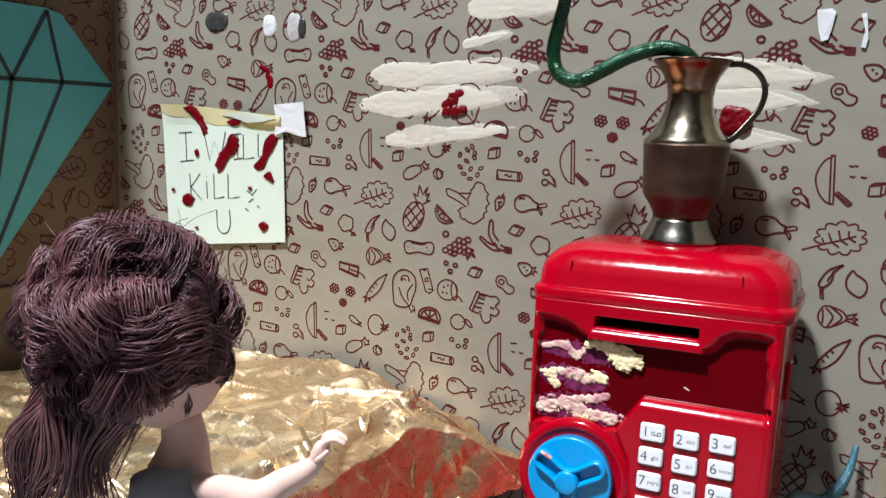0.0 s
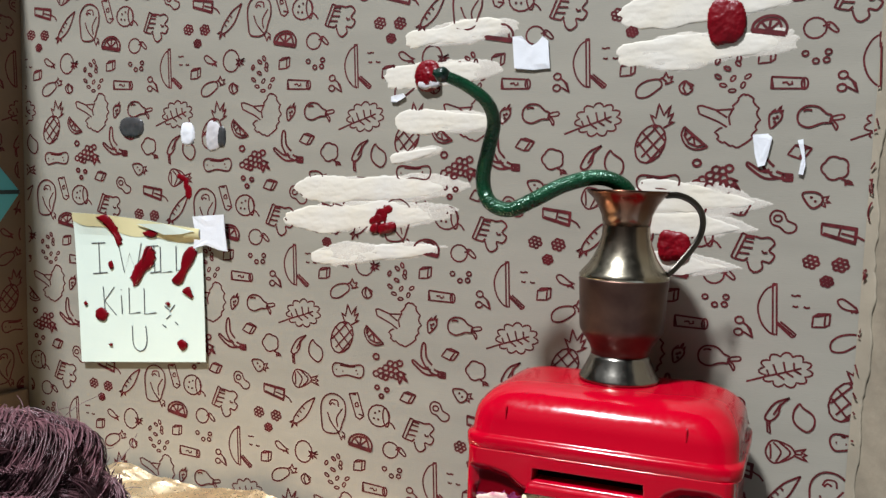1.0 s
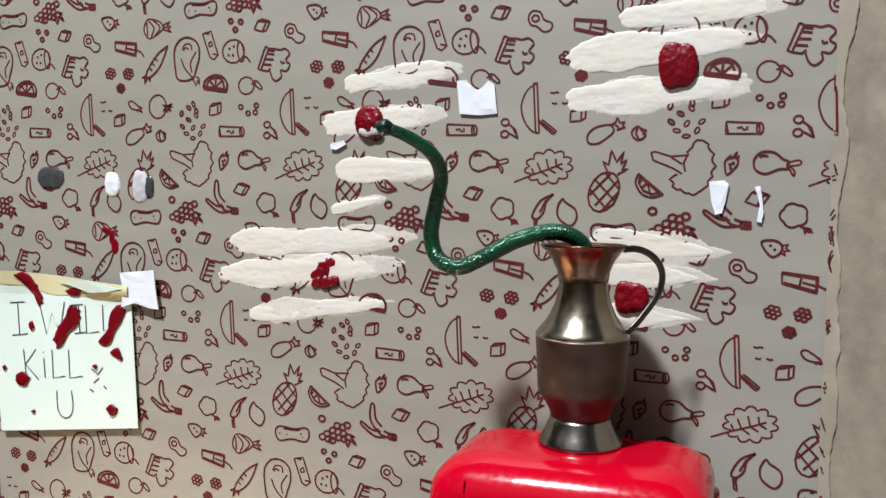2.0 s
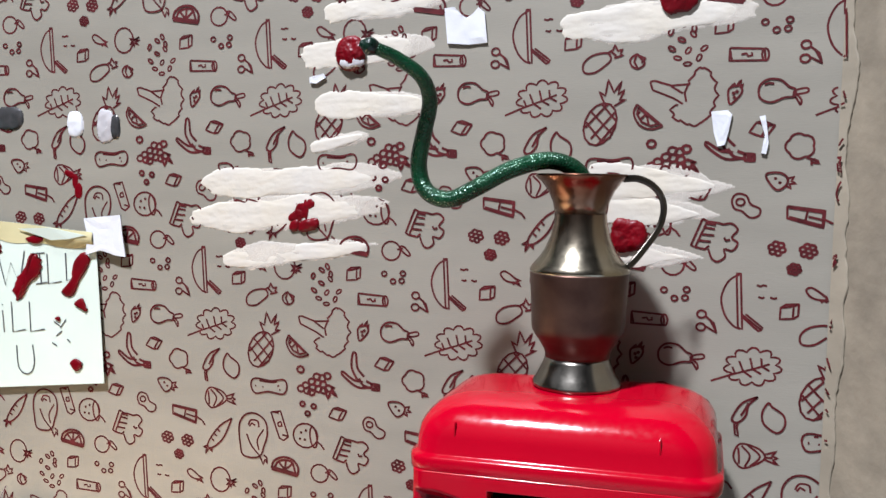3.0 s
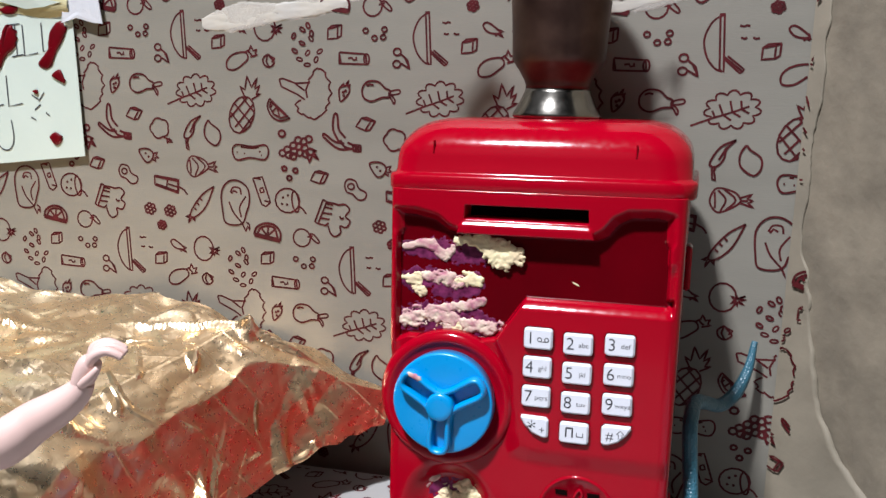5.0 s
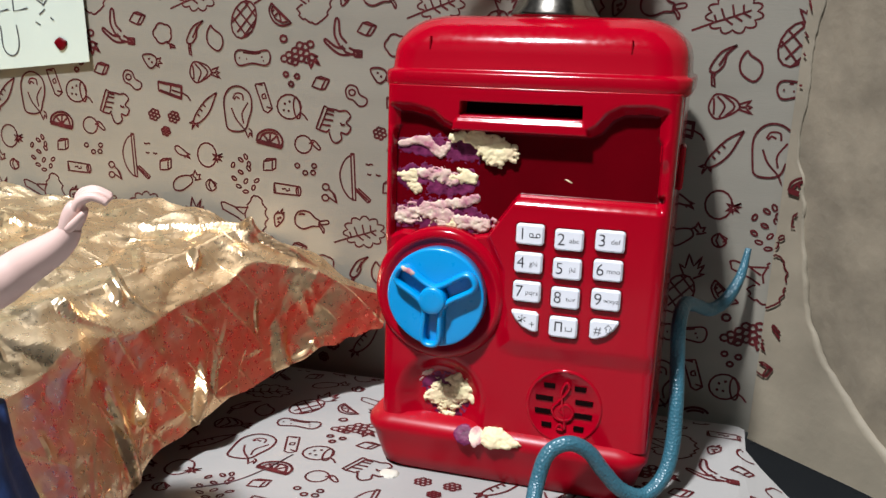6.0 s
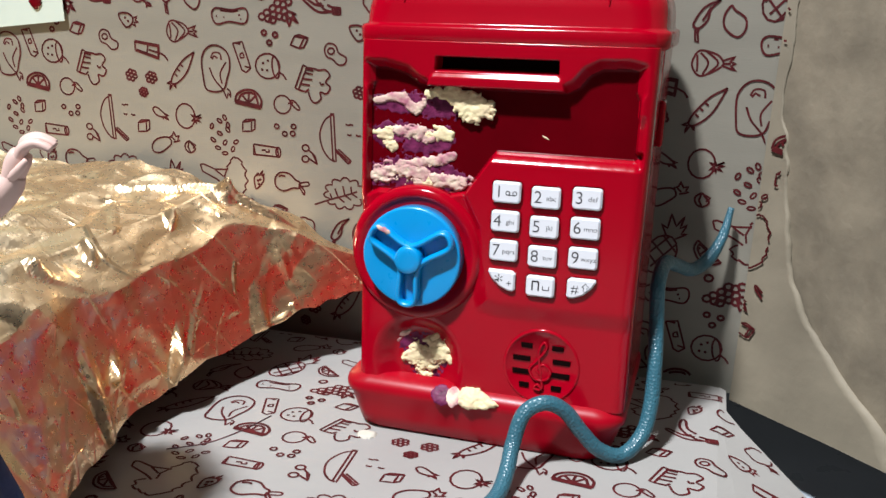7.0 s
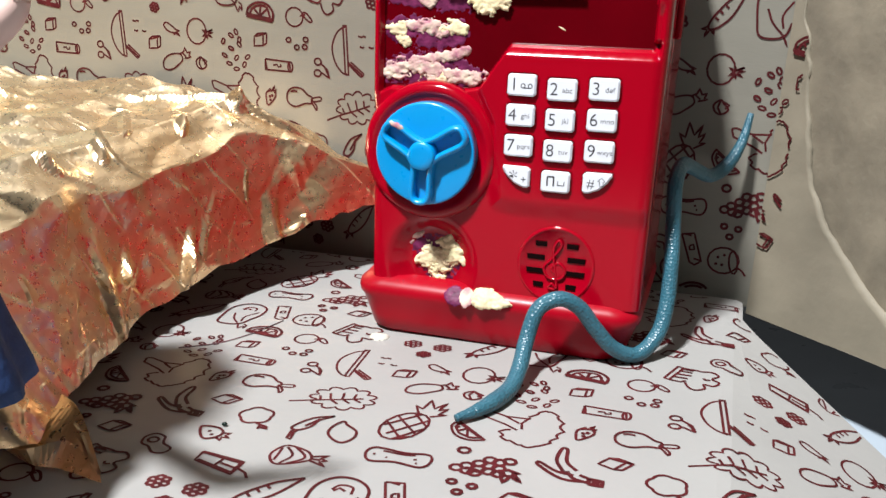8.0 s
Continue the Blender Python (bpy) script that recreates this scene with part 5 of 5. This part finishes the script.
def note_blot(pts, seed):
    ring_ = [tuple(p) for p in curve_points([(*p, 0) for p in pts], 5, True)]
    cu, cv = sum(p[0] for p in ring_) / len(ring_), sum(p[1] for p in ring_) / len(ring_)
    loops = []
    for f, up in ((1.0, 0.0004), (0.9, 0.0010), (0.4, 0.0011), (0.05, 0.0011)):
        loops.append([note_place(cu + (u - cu) * f * (1 + 0.35 * noise.noise((u * 70, v * 70, seed))), cv + (v - cv) * f, up) for u, v, _ in ring_])
    return loft(loops)


BLOTS = ([(0.23, 0.02), (0.30, 0.0), (0.36, 0.08), (0.39, 0.16), (0.36, 0.22), (0.33, 0.14), (0.27, 0.07)], [(0.56, 0.10), (0.62, 0.07), (0.68, 0.08), (0.66, 0.12), (0.60, 0.13)], [(0.54, 0.28), (0.58, 0.20), (0.64, 0.22), (0.63, 0.32), (0.56, 0.38), (0.51, 0.46), (0.46, 0.48), (0.46, 0.38)],
         [(0.86, 0.24), (0.94, 0.18), (0.95, 0.27), (0.89, 0.36), (0.83, 0.46), (0.77, 0.44), (0.83, 0.36)], [(0.14, 0.66), (0.20, 0.63), (0.25, 0.67), (0.22, 0.72), (0.16, 0.71)], [(0.84, 0.50), (0.90, 0.47), (0.92, 0.55), (0.89, 0.54)], [(0.79, 0.87), (0.83, 0.84), (0.87, 0.88), (0.83, 0.92)],
         [(0.27, 0.33), (0.30, 0.31), (0.31, 0.35), (0.29, 0.37)], [(0.05, 0.60), (0.07, 0.59), (0.08, 0.61), (0.06, 0.62)], [(0.71, 0.59), (0.74, 0.58), (0.74, 0.61)], [(0.24, 0.88), (0.27, 0.87), (0.27, 0.89)])
for n, pts in enumerate(BLOTS):
    part("red_blot", note_blot(pts, n), blood, note, "dark red paint blot", smooth=True)
scrap("tape_scrap", [(-0.2860, 0.2665), (-0.2610, 0.2683), (-0.2604, 0.2586), (-0.2585, 0.2444), (-0.2653, 0.2452), (-0.2756, 0.2481), (-0.2854, 0.2456), (-0.2839, 0.2568)], tape_white, "square of white tape holding the note", "tape", y=-0.0032, seed=14)

# ---- the diamond on the side board ----
X = CORNER_L + 0.0005


def side_slab(poly, x0, x1):
    v, f = sheet([(-y, z) for y, z in poly], 0, -(x1 - x0))
    return [(x0 - b, -a, c) for a, b, c in v], f


diamond = thing("paper_diamond", "turquoise paper diamond with black marker lines on the side board", "paper cutout")
part("paper", side_slab([(-0.0050, 0.2815), (-0.0495, 0.3285), (-0.0625, 0.3315), (-0.1930, 0.3290), (-0.2360, 0.2770), (-0.1185, 0.1420)], X, X + 0.0008), diamond_blue, diamond)


def marker(a, b, w=0.0030):
    v, f = ribbon([a, b], w)
    return [(X + 0.0011, p.x, p.y) for p in v], f


for a, b in (((-0.0060, 0.2815), (-0.2360, 0.2770)), ((-0.0625, 0.3295), (-0.0510, 0.2805)), ((-0.0625, 0.3295), (-0.0920, 0.2800)), ((-0.1210, 0.3290), (-0.0920, 0.2800)), ((-0.1210, 0.3290), (-0.1490, 0.2790)), ((-0.1805, 0.3280), (-0.1490, 0.2790)), ((-0.1805, 0.3280), (-0.1910, 0.2780)), ((-0.0510, 0.2805), (-0.1185, 0.1440)), ((-0.0920, 0.2800), (-0.1185, 0.1440)), ((-0.1490, 0.2790), (-0.1185, 0.1440)), ((-0.1910, 0.2780), (-0.1185, 0.1440))):
    part("marker_line", marker(a, b), diamond_line, diamond)

# ---- the foil covered bed ----
solo("cardboard_box", box(-0.438, -0.180, -0.215, -0.02, 0.0, 0.078, 0.002), kraft_dark, "plain brown cardboard box under the foil", "box")
solo("cardboard_strip", box(-0.4405, -0.4355, -0.36, -0.006, 0.0, 0.138, 0.0008), kraft_dark, "low brown cardboard strip along the side board", "strip")
COLS = (((-0.3557, -0.0064, 0.0917), (-0.1613, -0.0045, 0.0713), (-0.0921, -0.0133, 0.0534), (-0.0859, -0.0228, 0.0353)),
        ((-0.3599, -0.0148, 0.0933), (-0.2023, -0.0118, 0.0869), (-0.1230, -0.0293, 0.0701), (-0.1011, -0.0396, 0.0323)),
        ((-0.3801, -0.0196, 0.0923), (-0.2487, -0.0190, 0.0926), (-0.1525, -0.0474, 0.0894), (-0.1223, -0.0639, 0.0245)),
        ((-0.3983, -0.0619, 0.0927), (-0.2868, -0.0564, 0.0897), (-0.1665, -0.0857, 0.0831), (-0.1373, -0.1098, 0.0165)),
        ((-0.4083, -0.1098, 0.0896), (-0.2883, -0.1198, 0.0886), (-0.1754, -0.1406, 0.0799), (-0.1377, -0.1530, 0.0115)),
        ((-0.4137, -0.1680, 0.0863), (-0.2887, -0.1780, 0.0853), (-0.1747, -0.1980, 0.0793), (-0.1250, -0.1970, 0.0100)),
        ((-0.4101, -0.2302, 0.0844), (-0.2951, -0.2252, 0.0824), (-0.1851, -0.2302, 0.0754), (-0.1190, -0.2210, 0.0100)),
        ((-0.4101, -0.2402, 0.0824), (-0.3151, -0.2382, 0.0804), (-0.2001, -0.2422, 0.0724), (-0.1110, -0.2440, 0.0090)),
        ((-0.4131, -0.2502, 0.0804), (-0.3551, -0.2462, 0.0764), (-0.2351, -0.2502, 0.0704), (-0.1500, -0.2520, 0.0080)))


CREASES = (((-0.1622, -0.0787, 0.0828), (-0.1366, -0.1192, 0.0158), 0.0032, 0.0040), ((-0.1729, -0.1252, 0.0815), (-0.1445, -0.1476, 0.0290), 0.0034, 0.0042), ((-0.1525, -0.0474, 0.0909), (-0.1232, -0.0649, 0.0257), 0.0024, 0.0060),
           ((-0.1525, -0.0474, 0.0909), (-0.2673, -0.0813, 0.0894), 0.0022, 0.0042), ((-0.1525, -0.0474, 0.0909), (-0.1002, -0.0283, 0.0526), 0.0026, 0.0042), ((-0.1730, -0.1560, 0.0770), (-0.1320, -0.1640, 0.0115), 0.0030, 0.0065), ((-0.2095, -0.0613, 0.0903), (-0.1706, -0.1086, 0.0835), 0.0020, 0.0042))


def foil_sheet():
    """A crumpled sheet draped over the box: flat on top, hanging down its side to an uneven hem."""
    per, across = 36, 200
    lines = [curve_points([c[i] for c in COLS], per) for i in range(4)]
    count = len(lines[0])
    flat, hang, outs = [], [], []
    for k in range(count):
        a, b, c, d = (l[k] for l in lines)
        for j in range(across + 1):
            f = j / across * 3
            if f < 1:
                p = a.lerp(b, f)
            elif f < 2:
                p = b.lerp(c, f - 1)
            else:
                g = f - 2
                p = c.lerp(d, g) + Vector((0.010, -0.006, 0.005)) * min(1, (1 - g) / 0.7, g / (0.30 + 0.16 * noise.noise((k * 0.035, 3.1, 0))))
                if g > 0.9:
                    p.z += 0.0025 * noise.noise((k * 0.085, 7.7, 0))
            flat.append(p)
            hang.append(max(0.0, min(1.0, (f - 1.8) / 0.4)))
    places = np.array([tuple(p) for p in flat])
    hang = np.array(hang)[:, None]
    outs = (1 - hang) * np.array((0.1, -0.1, 1.0)) + hang * np.array((0.85, -0.3, 0.25))
    lift = np.zeros(len(places))
    rng = np.random.default_rng(4)
    for wide, slope in ((0.070, 0.12), (0.050, 0.12), (0.036, 0.11), (0.026, 0.09), (0.018, 0.08), (0.012, 0.075), (0.008, 0.07), (0.005, 0.06)):
        for turn in range(2):
            way = rng.normal(size=3)
            way /= np.linalg.norm(way)
            shift = float(rng.uniform(0, 50))
            warp = np.array([noise.noise((p[0] * 22 + shift, p[1] * 22, p[2] * 22)) for p in places])
            mask = np.array([noise.noise((p[0] * 30, p[1] * 30 + shift, p[2] * 30 + 7)) for p in places])
            v = places @ way / wide + 0.9 * warp
            lift += slope * wide * np.abs(v - np.floor(v + 0.5)) * np.clip(0.55 + 1.6 * mask, 0, 1) * (1 - (0.5 if wide > 0.011 else 0.0) * hang[:, 0])
    for a, b, high, wide in CREASES:
        a, b = np.array(a), np.array(b)
        along = np.clip(((places - a) @ (b - a)) / ((b - a) @ (b - a)), 0, 1)
        away = np.linalg.norm(places - a - along[:, None] * (b - a), axis=1)
        lift += high * (1 + np.cos(math.pi * np.minimum(1, away / wide)))
    grid_ = places.reshape(count, across + 1, 3)
    for n in range(110):
        k, j = int(rng.integers(0, count)), int(rng.integers(0, across + 1))
        kind_ = n % 3
        dk, dj = ((rng.uniform(8, 26), rng.uniform(12, 40)), (rng.uniform(8, 26), -rng.uniform(12, 40)), (rng.uniform(-4, 4), rng.uniform(20, 60)))[kind_]
        a, b = grid_[k, j], grid_[min(count - 1, max(0, int(k + dk))), min(across, max(0, int(j + dj)))]
        if np.linalg.norm(b - a) < 0.004:
            continue
        along = ((places - a) @ (b - a)) / ((b - a) @ (b - a))
        fade = np.clip(4 * np.minimum(along, 1 - along), 0, 1)
        away = np.linalg.norm(places - a - np.clip(along, 0, 1)[:, None] * (b - a), axis=1)
        lift += rng.uniform(0.0003, 0.0010) * (1 if n % 4 else -1) * fade * np.maximum(0, 1 - away / rng.uniform(0.0020, 0.0040))
    places = places + outs * (lift - lift.mean())[:, None]
    return [[tuple(p) for p in places[k * (across + 1):(k + 1) * (across + 1)]] for k in range(count)]


rows = foil_sheet()
foil_verts, foil_faces = loft(rows, cap=False, loop=False)
foil_faces = [t for q in foil_faces for t in ((q[0], q[1], q[2]), (q[0], q[2], q[3]))]
foil_cover = solo("foil_sheet", (foil_verts, foil_faces), foil, "crumpled gold and copper foil sheet draped over a box", "foil sheet")
lip = [curve_points(edge, 8) for edge in (((-0.160, -0.222, 0.0010), (-0.118, -0.2385, 0.0012), (-0.103, -0.2385, 0.0010), (-0.086, -0.2405, 0.0008)), ((-0.160, -0.224, 0.0060), (-0.120, -0.2400, 0.0060), (-0.104, -0.2330, 0.0075), (-0.0875, -0.2390, 0.0020)), ((-0.160, -0.200, 0.0100), (-0.124, -0.2140, 0.0120), (-0.107, -0.2230, 0.0120), (-0.0880, -0.2380, 0.0028)))]
part("turned_up_corner", loft([list(edge) for edge in lip], cap=False, loop=False), foil, foil_cover, "bent orange-brown corner at the hem")

# ---- the doll ----


def doll_mesh():
    """One plain shape: hair, head, neck, dress and an outstretched arm."""
    verts, faces, slots = [], [], []

    head, size = Vector(DOLL_HEAD), 1.13

    def grown(v):
        return head + (Vector(v) - head) * size

    def add(shape, slot, whole=True):
        base = len(verts)
        verts.extend(tuple(grown(v)) if whole else tuple(v) for v in shape[0])
        faces.extend(tuple(i + base for i in f) for f in shape[1])
        slots.extend([slot] * len(shape[1]))

    def ball(c, rx, ry, rz, slot, steps=20):
        rows_ = [(max(0.02, math.sin(math.pi * k / 12)), -math.cos(math.pi * k / 12)) for k in range(13)]
        v, f = lathe(rows_, steps)
        add(([(c[0] + x * rx, c[1] + y * ry, c[2] + z * rz) for x, y, z in v], f), slot)

    ball(head + Vector((0.004, 0.002, -0.004)), 0.0205, 0.0215, 0.026, 0)
    rnd = random.Random(5)
    ball(head + Vector((-0.001, -0.008, 0.006)), 0.0275, 0.0265, 0.0265, 1)
    crown = head + Vector((-0.001, -0.008, 0.006))
    for c in range(70):
        a, e = rnd.uniform(0, 2 * math.pi), rnd.uniform(-0.55, 1.5)
        n = Vector((math.cos(a) * math.cos(e), math.sin(a) * math.cos(e), math.sin(e)))
        if n.x > 0.25 and n.y > 0.3 and n.z < 0.2:
            continue
        way = (n.cross(Vector((rnd.uniform(-1, 1), rnd.uniform(-1, 1), rnd.uniform(-1, 1)))).normalized() + Vector((-0.35, -0.2, -0.45))).normalized()
        swirl, phase, stand = rnd.choice((-1, 1)) * rnd.uniform(0.05, 0.30), rnd.uniform(0, 6.28), rnd.uniform(0.0, 0.0050)
        spine, normals = [], []
        for step in range(10):
            spine.append(crown + n * (0.0268 + stand + 0.0036 * math.sin(phase + step * 0.8)))
            normals.append(n.copy())
            n = (n + way * 0.15).normalized()
            way = (Matrix.Rotation(swirl, 3, n) @ way).normalized()
        wide = rnd.uniform(0.0050, 0.0110)
        for k in range(95):
            u, v, r, own = rnd.uniform(-1, 1), rnd.uniform(-0.4, 1), rnd.uniform(0.00012, 0.00028), rnd.uniform(0, 90)
            pts = []
            for step, (p, nn) in enumerate(zip(spine, normals)):
                ahead = spine[min(step + 1, 9)] - spine[max(step - 1, 0)]
                side = nn.cross(ahead).normalized()
                wander = noise.noise((own, step * 0.35, 0.0)) * 0.0032
                pts.append(p + side * (u * wide + wander) + nn * (v * 0.0030 * (1 - 0.7 * u * u) + noise.noise((own, step * 0.3, 5.0)) * 0.0018))
            add(tube(curve_points(pts, 2), lambda t: r * (1 - 0.5 * t * t), 3)[:2], 1)
    for k in range(60):
        a, e = rnd.uniform(0, 2 * math.pi), rnd.uniform(0.1, 1.5)
        n = Vector((math.cos(a) * math.cos(e), math.sin(a) * math.cos(e), math.sin(e)))
        start = crown + n * 0.030
        bend = Vector((rnd.uniform(-1, 1), rnd.uniform(-1, 1), rnd.uniform(-0.4, 0.8))) * 0.006
        add(tube(curve_points([start, start + n * 0.004 + bend, start + n * 0.003 + bend * 2.2], 4), lambda t: 0.00012, 3)[:2], 1)
    for k in range(700):
        a = rnd.uniform(math.radians(125), math.radians(300))
        x, y = math.cos(a) * rnd.uniform(0.022, 0.030), math.sin(a) * rnd.uniform(0.020, 0.028)
        wave = 0.0060 * math.sin(a * 5)
        path = curve_points([head + Vector((x, y, 0.006)), head + Vector((x * 1.2 + wave - 0.004, y * 1.15, -0.014)), head + Vector((x * 1.35 - wave - 0.012, y * 1.2, -0.034)), head + Vector((x * 1.4 + wave - 0.018, y * 1.1, -0.058 + rnd.uniform(-0.012, 0.012)))], 5)
        r = rnd.uniform(0.0003, 0.0006)
        add(tube(path, lambda t: r * (1 - 0.6 * t), 5)[:2], 1)
    neck = head + Vector((0.010, 0.002, -0.024))
    add(tube(curve_points([neck, neck + Vector((0.001, 0.001, -0.010)), neck + Vector((0.0, 0.0, -0.020))], 4), lambda t: 0.0068 + 0.004 * t * t, 14)[:2], 0)
    chest, hips = neck + Vector((0.004, -0.008, -0.024)), Vector((0.018, -0.008, -0.012))
    v, f = lathe([(0.007, 0.008), (0.015, 0.004), (0.0185, -0.006), (0.0175, -0.016), (0.0150, -0.024)], 22)
    add(([(chest.x + x + hips.x * max(0, -z / 0.024), chest.y + y * 0.72 + hips.y * max(0, -z / 0.024), chest.z + z) for x, y, z in v], f), 2)
    skirt = [(0.0145, -0.008), (0.0155, -0.020), (0.0190, -0.034), (0.0225, -0.046), (0.0232, -0.050)]
    for side in (-1, 1):
        hip = chest + hips + Vector((-0.004, side * 0.008, -0.040))
        foot = Vector((hip.x - 0.012, hip.y - 0.004, head.z + (0.005 - head.z) / size))
        add(tube(curve_points([hip, hip.lerp(foot, 0.5) + Vector((0.001, 0, 0)), foot], 6), lambda t: 0.0085 - 0.0045 * t, 14)[:2], 0)
    v, f = lathe(skirt, 60)
    add(([(chest.x + hips.x + x * (1 + 0.06 * math.sin(9 * math.atan2(y, x))), chest.y + hips.y + y * (1 + 0.06 * math.sin(9 * math.atan2(y, x))), chest.z + hips.z + z) for x, y, z in v], f), 3)
    tip, across_ = Vector(DOLL_TIP), Vector((0.958, 0.288, 0.0))
    away = Vector((-0.288, 0.958, 0.0))

    def at(right, rise, deep=0.0):
        return tip + across_ * (right / 1000) + Vector((0, 0, rise / 1000)) + away * (deep / 1000)

    shoulder = grown(chest + Vector((0.006, 0.004, 0.002)))
    arm = curve_points([shoulder, shoulder.lerp(at(-28.5, -20), 0.6), at(-28.5, -20), at(-20, -14.6), at(-14, -11), at(-10.6, -8.2), at(-8.8, -5.6)], 7)
    add(tube(arm, lambda t: 0.0052 - 0.0030 * max(0, t - 0.35) / 0.65, 16)[:2], 0, False)
    add(tube(curve_points([at(-10.2, -7.6), at(-8.8, -4.6), at(-7.6, -2.2), at(-6.8, -1.0)], 5), lambda t: 0.0021 + 0.0006 * math.sin(t * 3), 14, 0.9)[:2], 0, False)
    for k, (dx, dz, deep) in enumerate(((0, 0, -1.6), (0.5, 0.7, -0.4), (0.0, 1.0, 0.8), (-1.0, 1.0, 2.0))):
        add(tube(curve_points([at(-7.6, -2.4 + k * 0.3, deep * 0.7), at(-6.0 + dx, 0.1 + dz, deep), at(-3.4 + dx, 1.2 + dz, deep), at(-1.2 + dx, 0.6 + dz, deep), at(dx, -0.1 + dz, deep)], 5), lambda t: 0.0012 - 0.0004 * t, 10)[:2], 0, False)
    add(tube(curve_points([at(-9.0, -6.0, -1.5), at(-7.0, -4.4, -2.4), at(-5.6, -3.0, -2.6), at(-4.9, -2.2, -2.4)], 5), lambda t: 0.0011 - 0.0004 * t, 10)[:2], 0, False)
    return verts, faces, slots


DOLL_HEAD, DOLL_TIP = (-0.1490, -0.2542, 0.1650), (-0.0500, -0.2725, 0.1480)
dv, df, ds = doll_mesh()
doll = new("doll", mesh_from("doll", dv, df, [skin, hair, dress_white, dress_blue], True, ds))
tagged(doll, "fashion doll with dark curled hair and blue dress, arm outstretched", "doll")
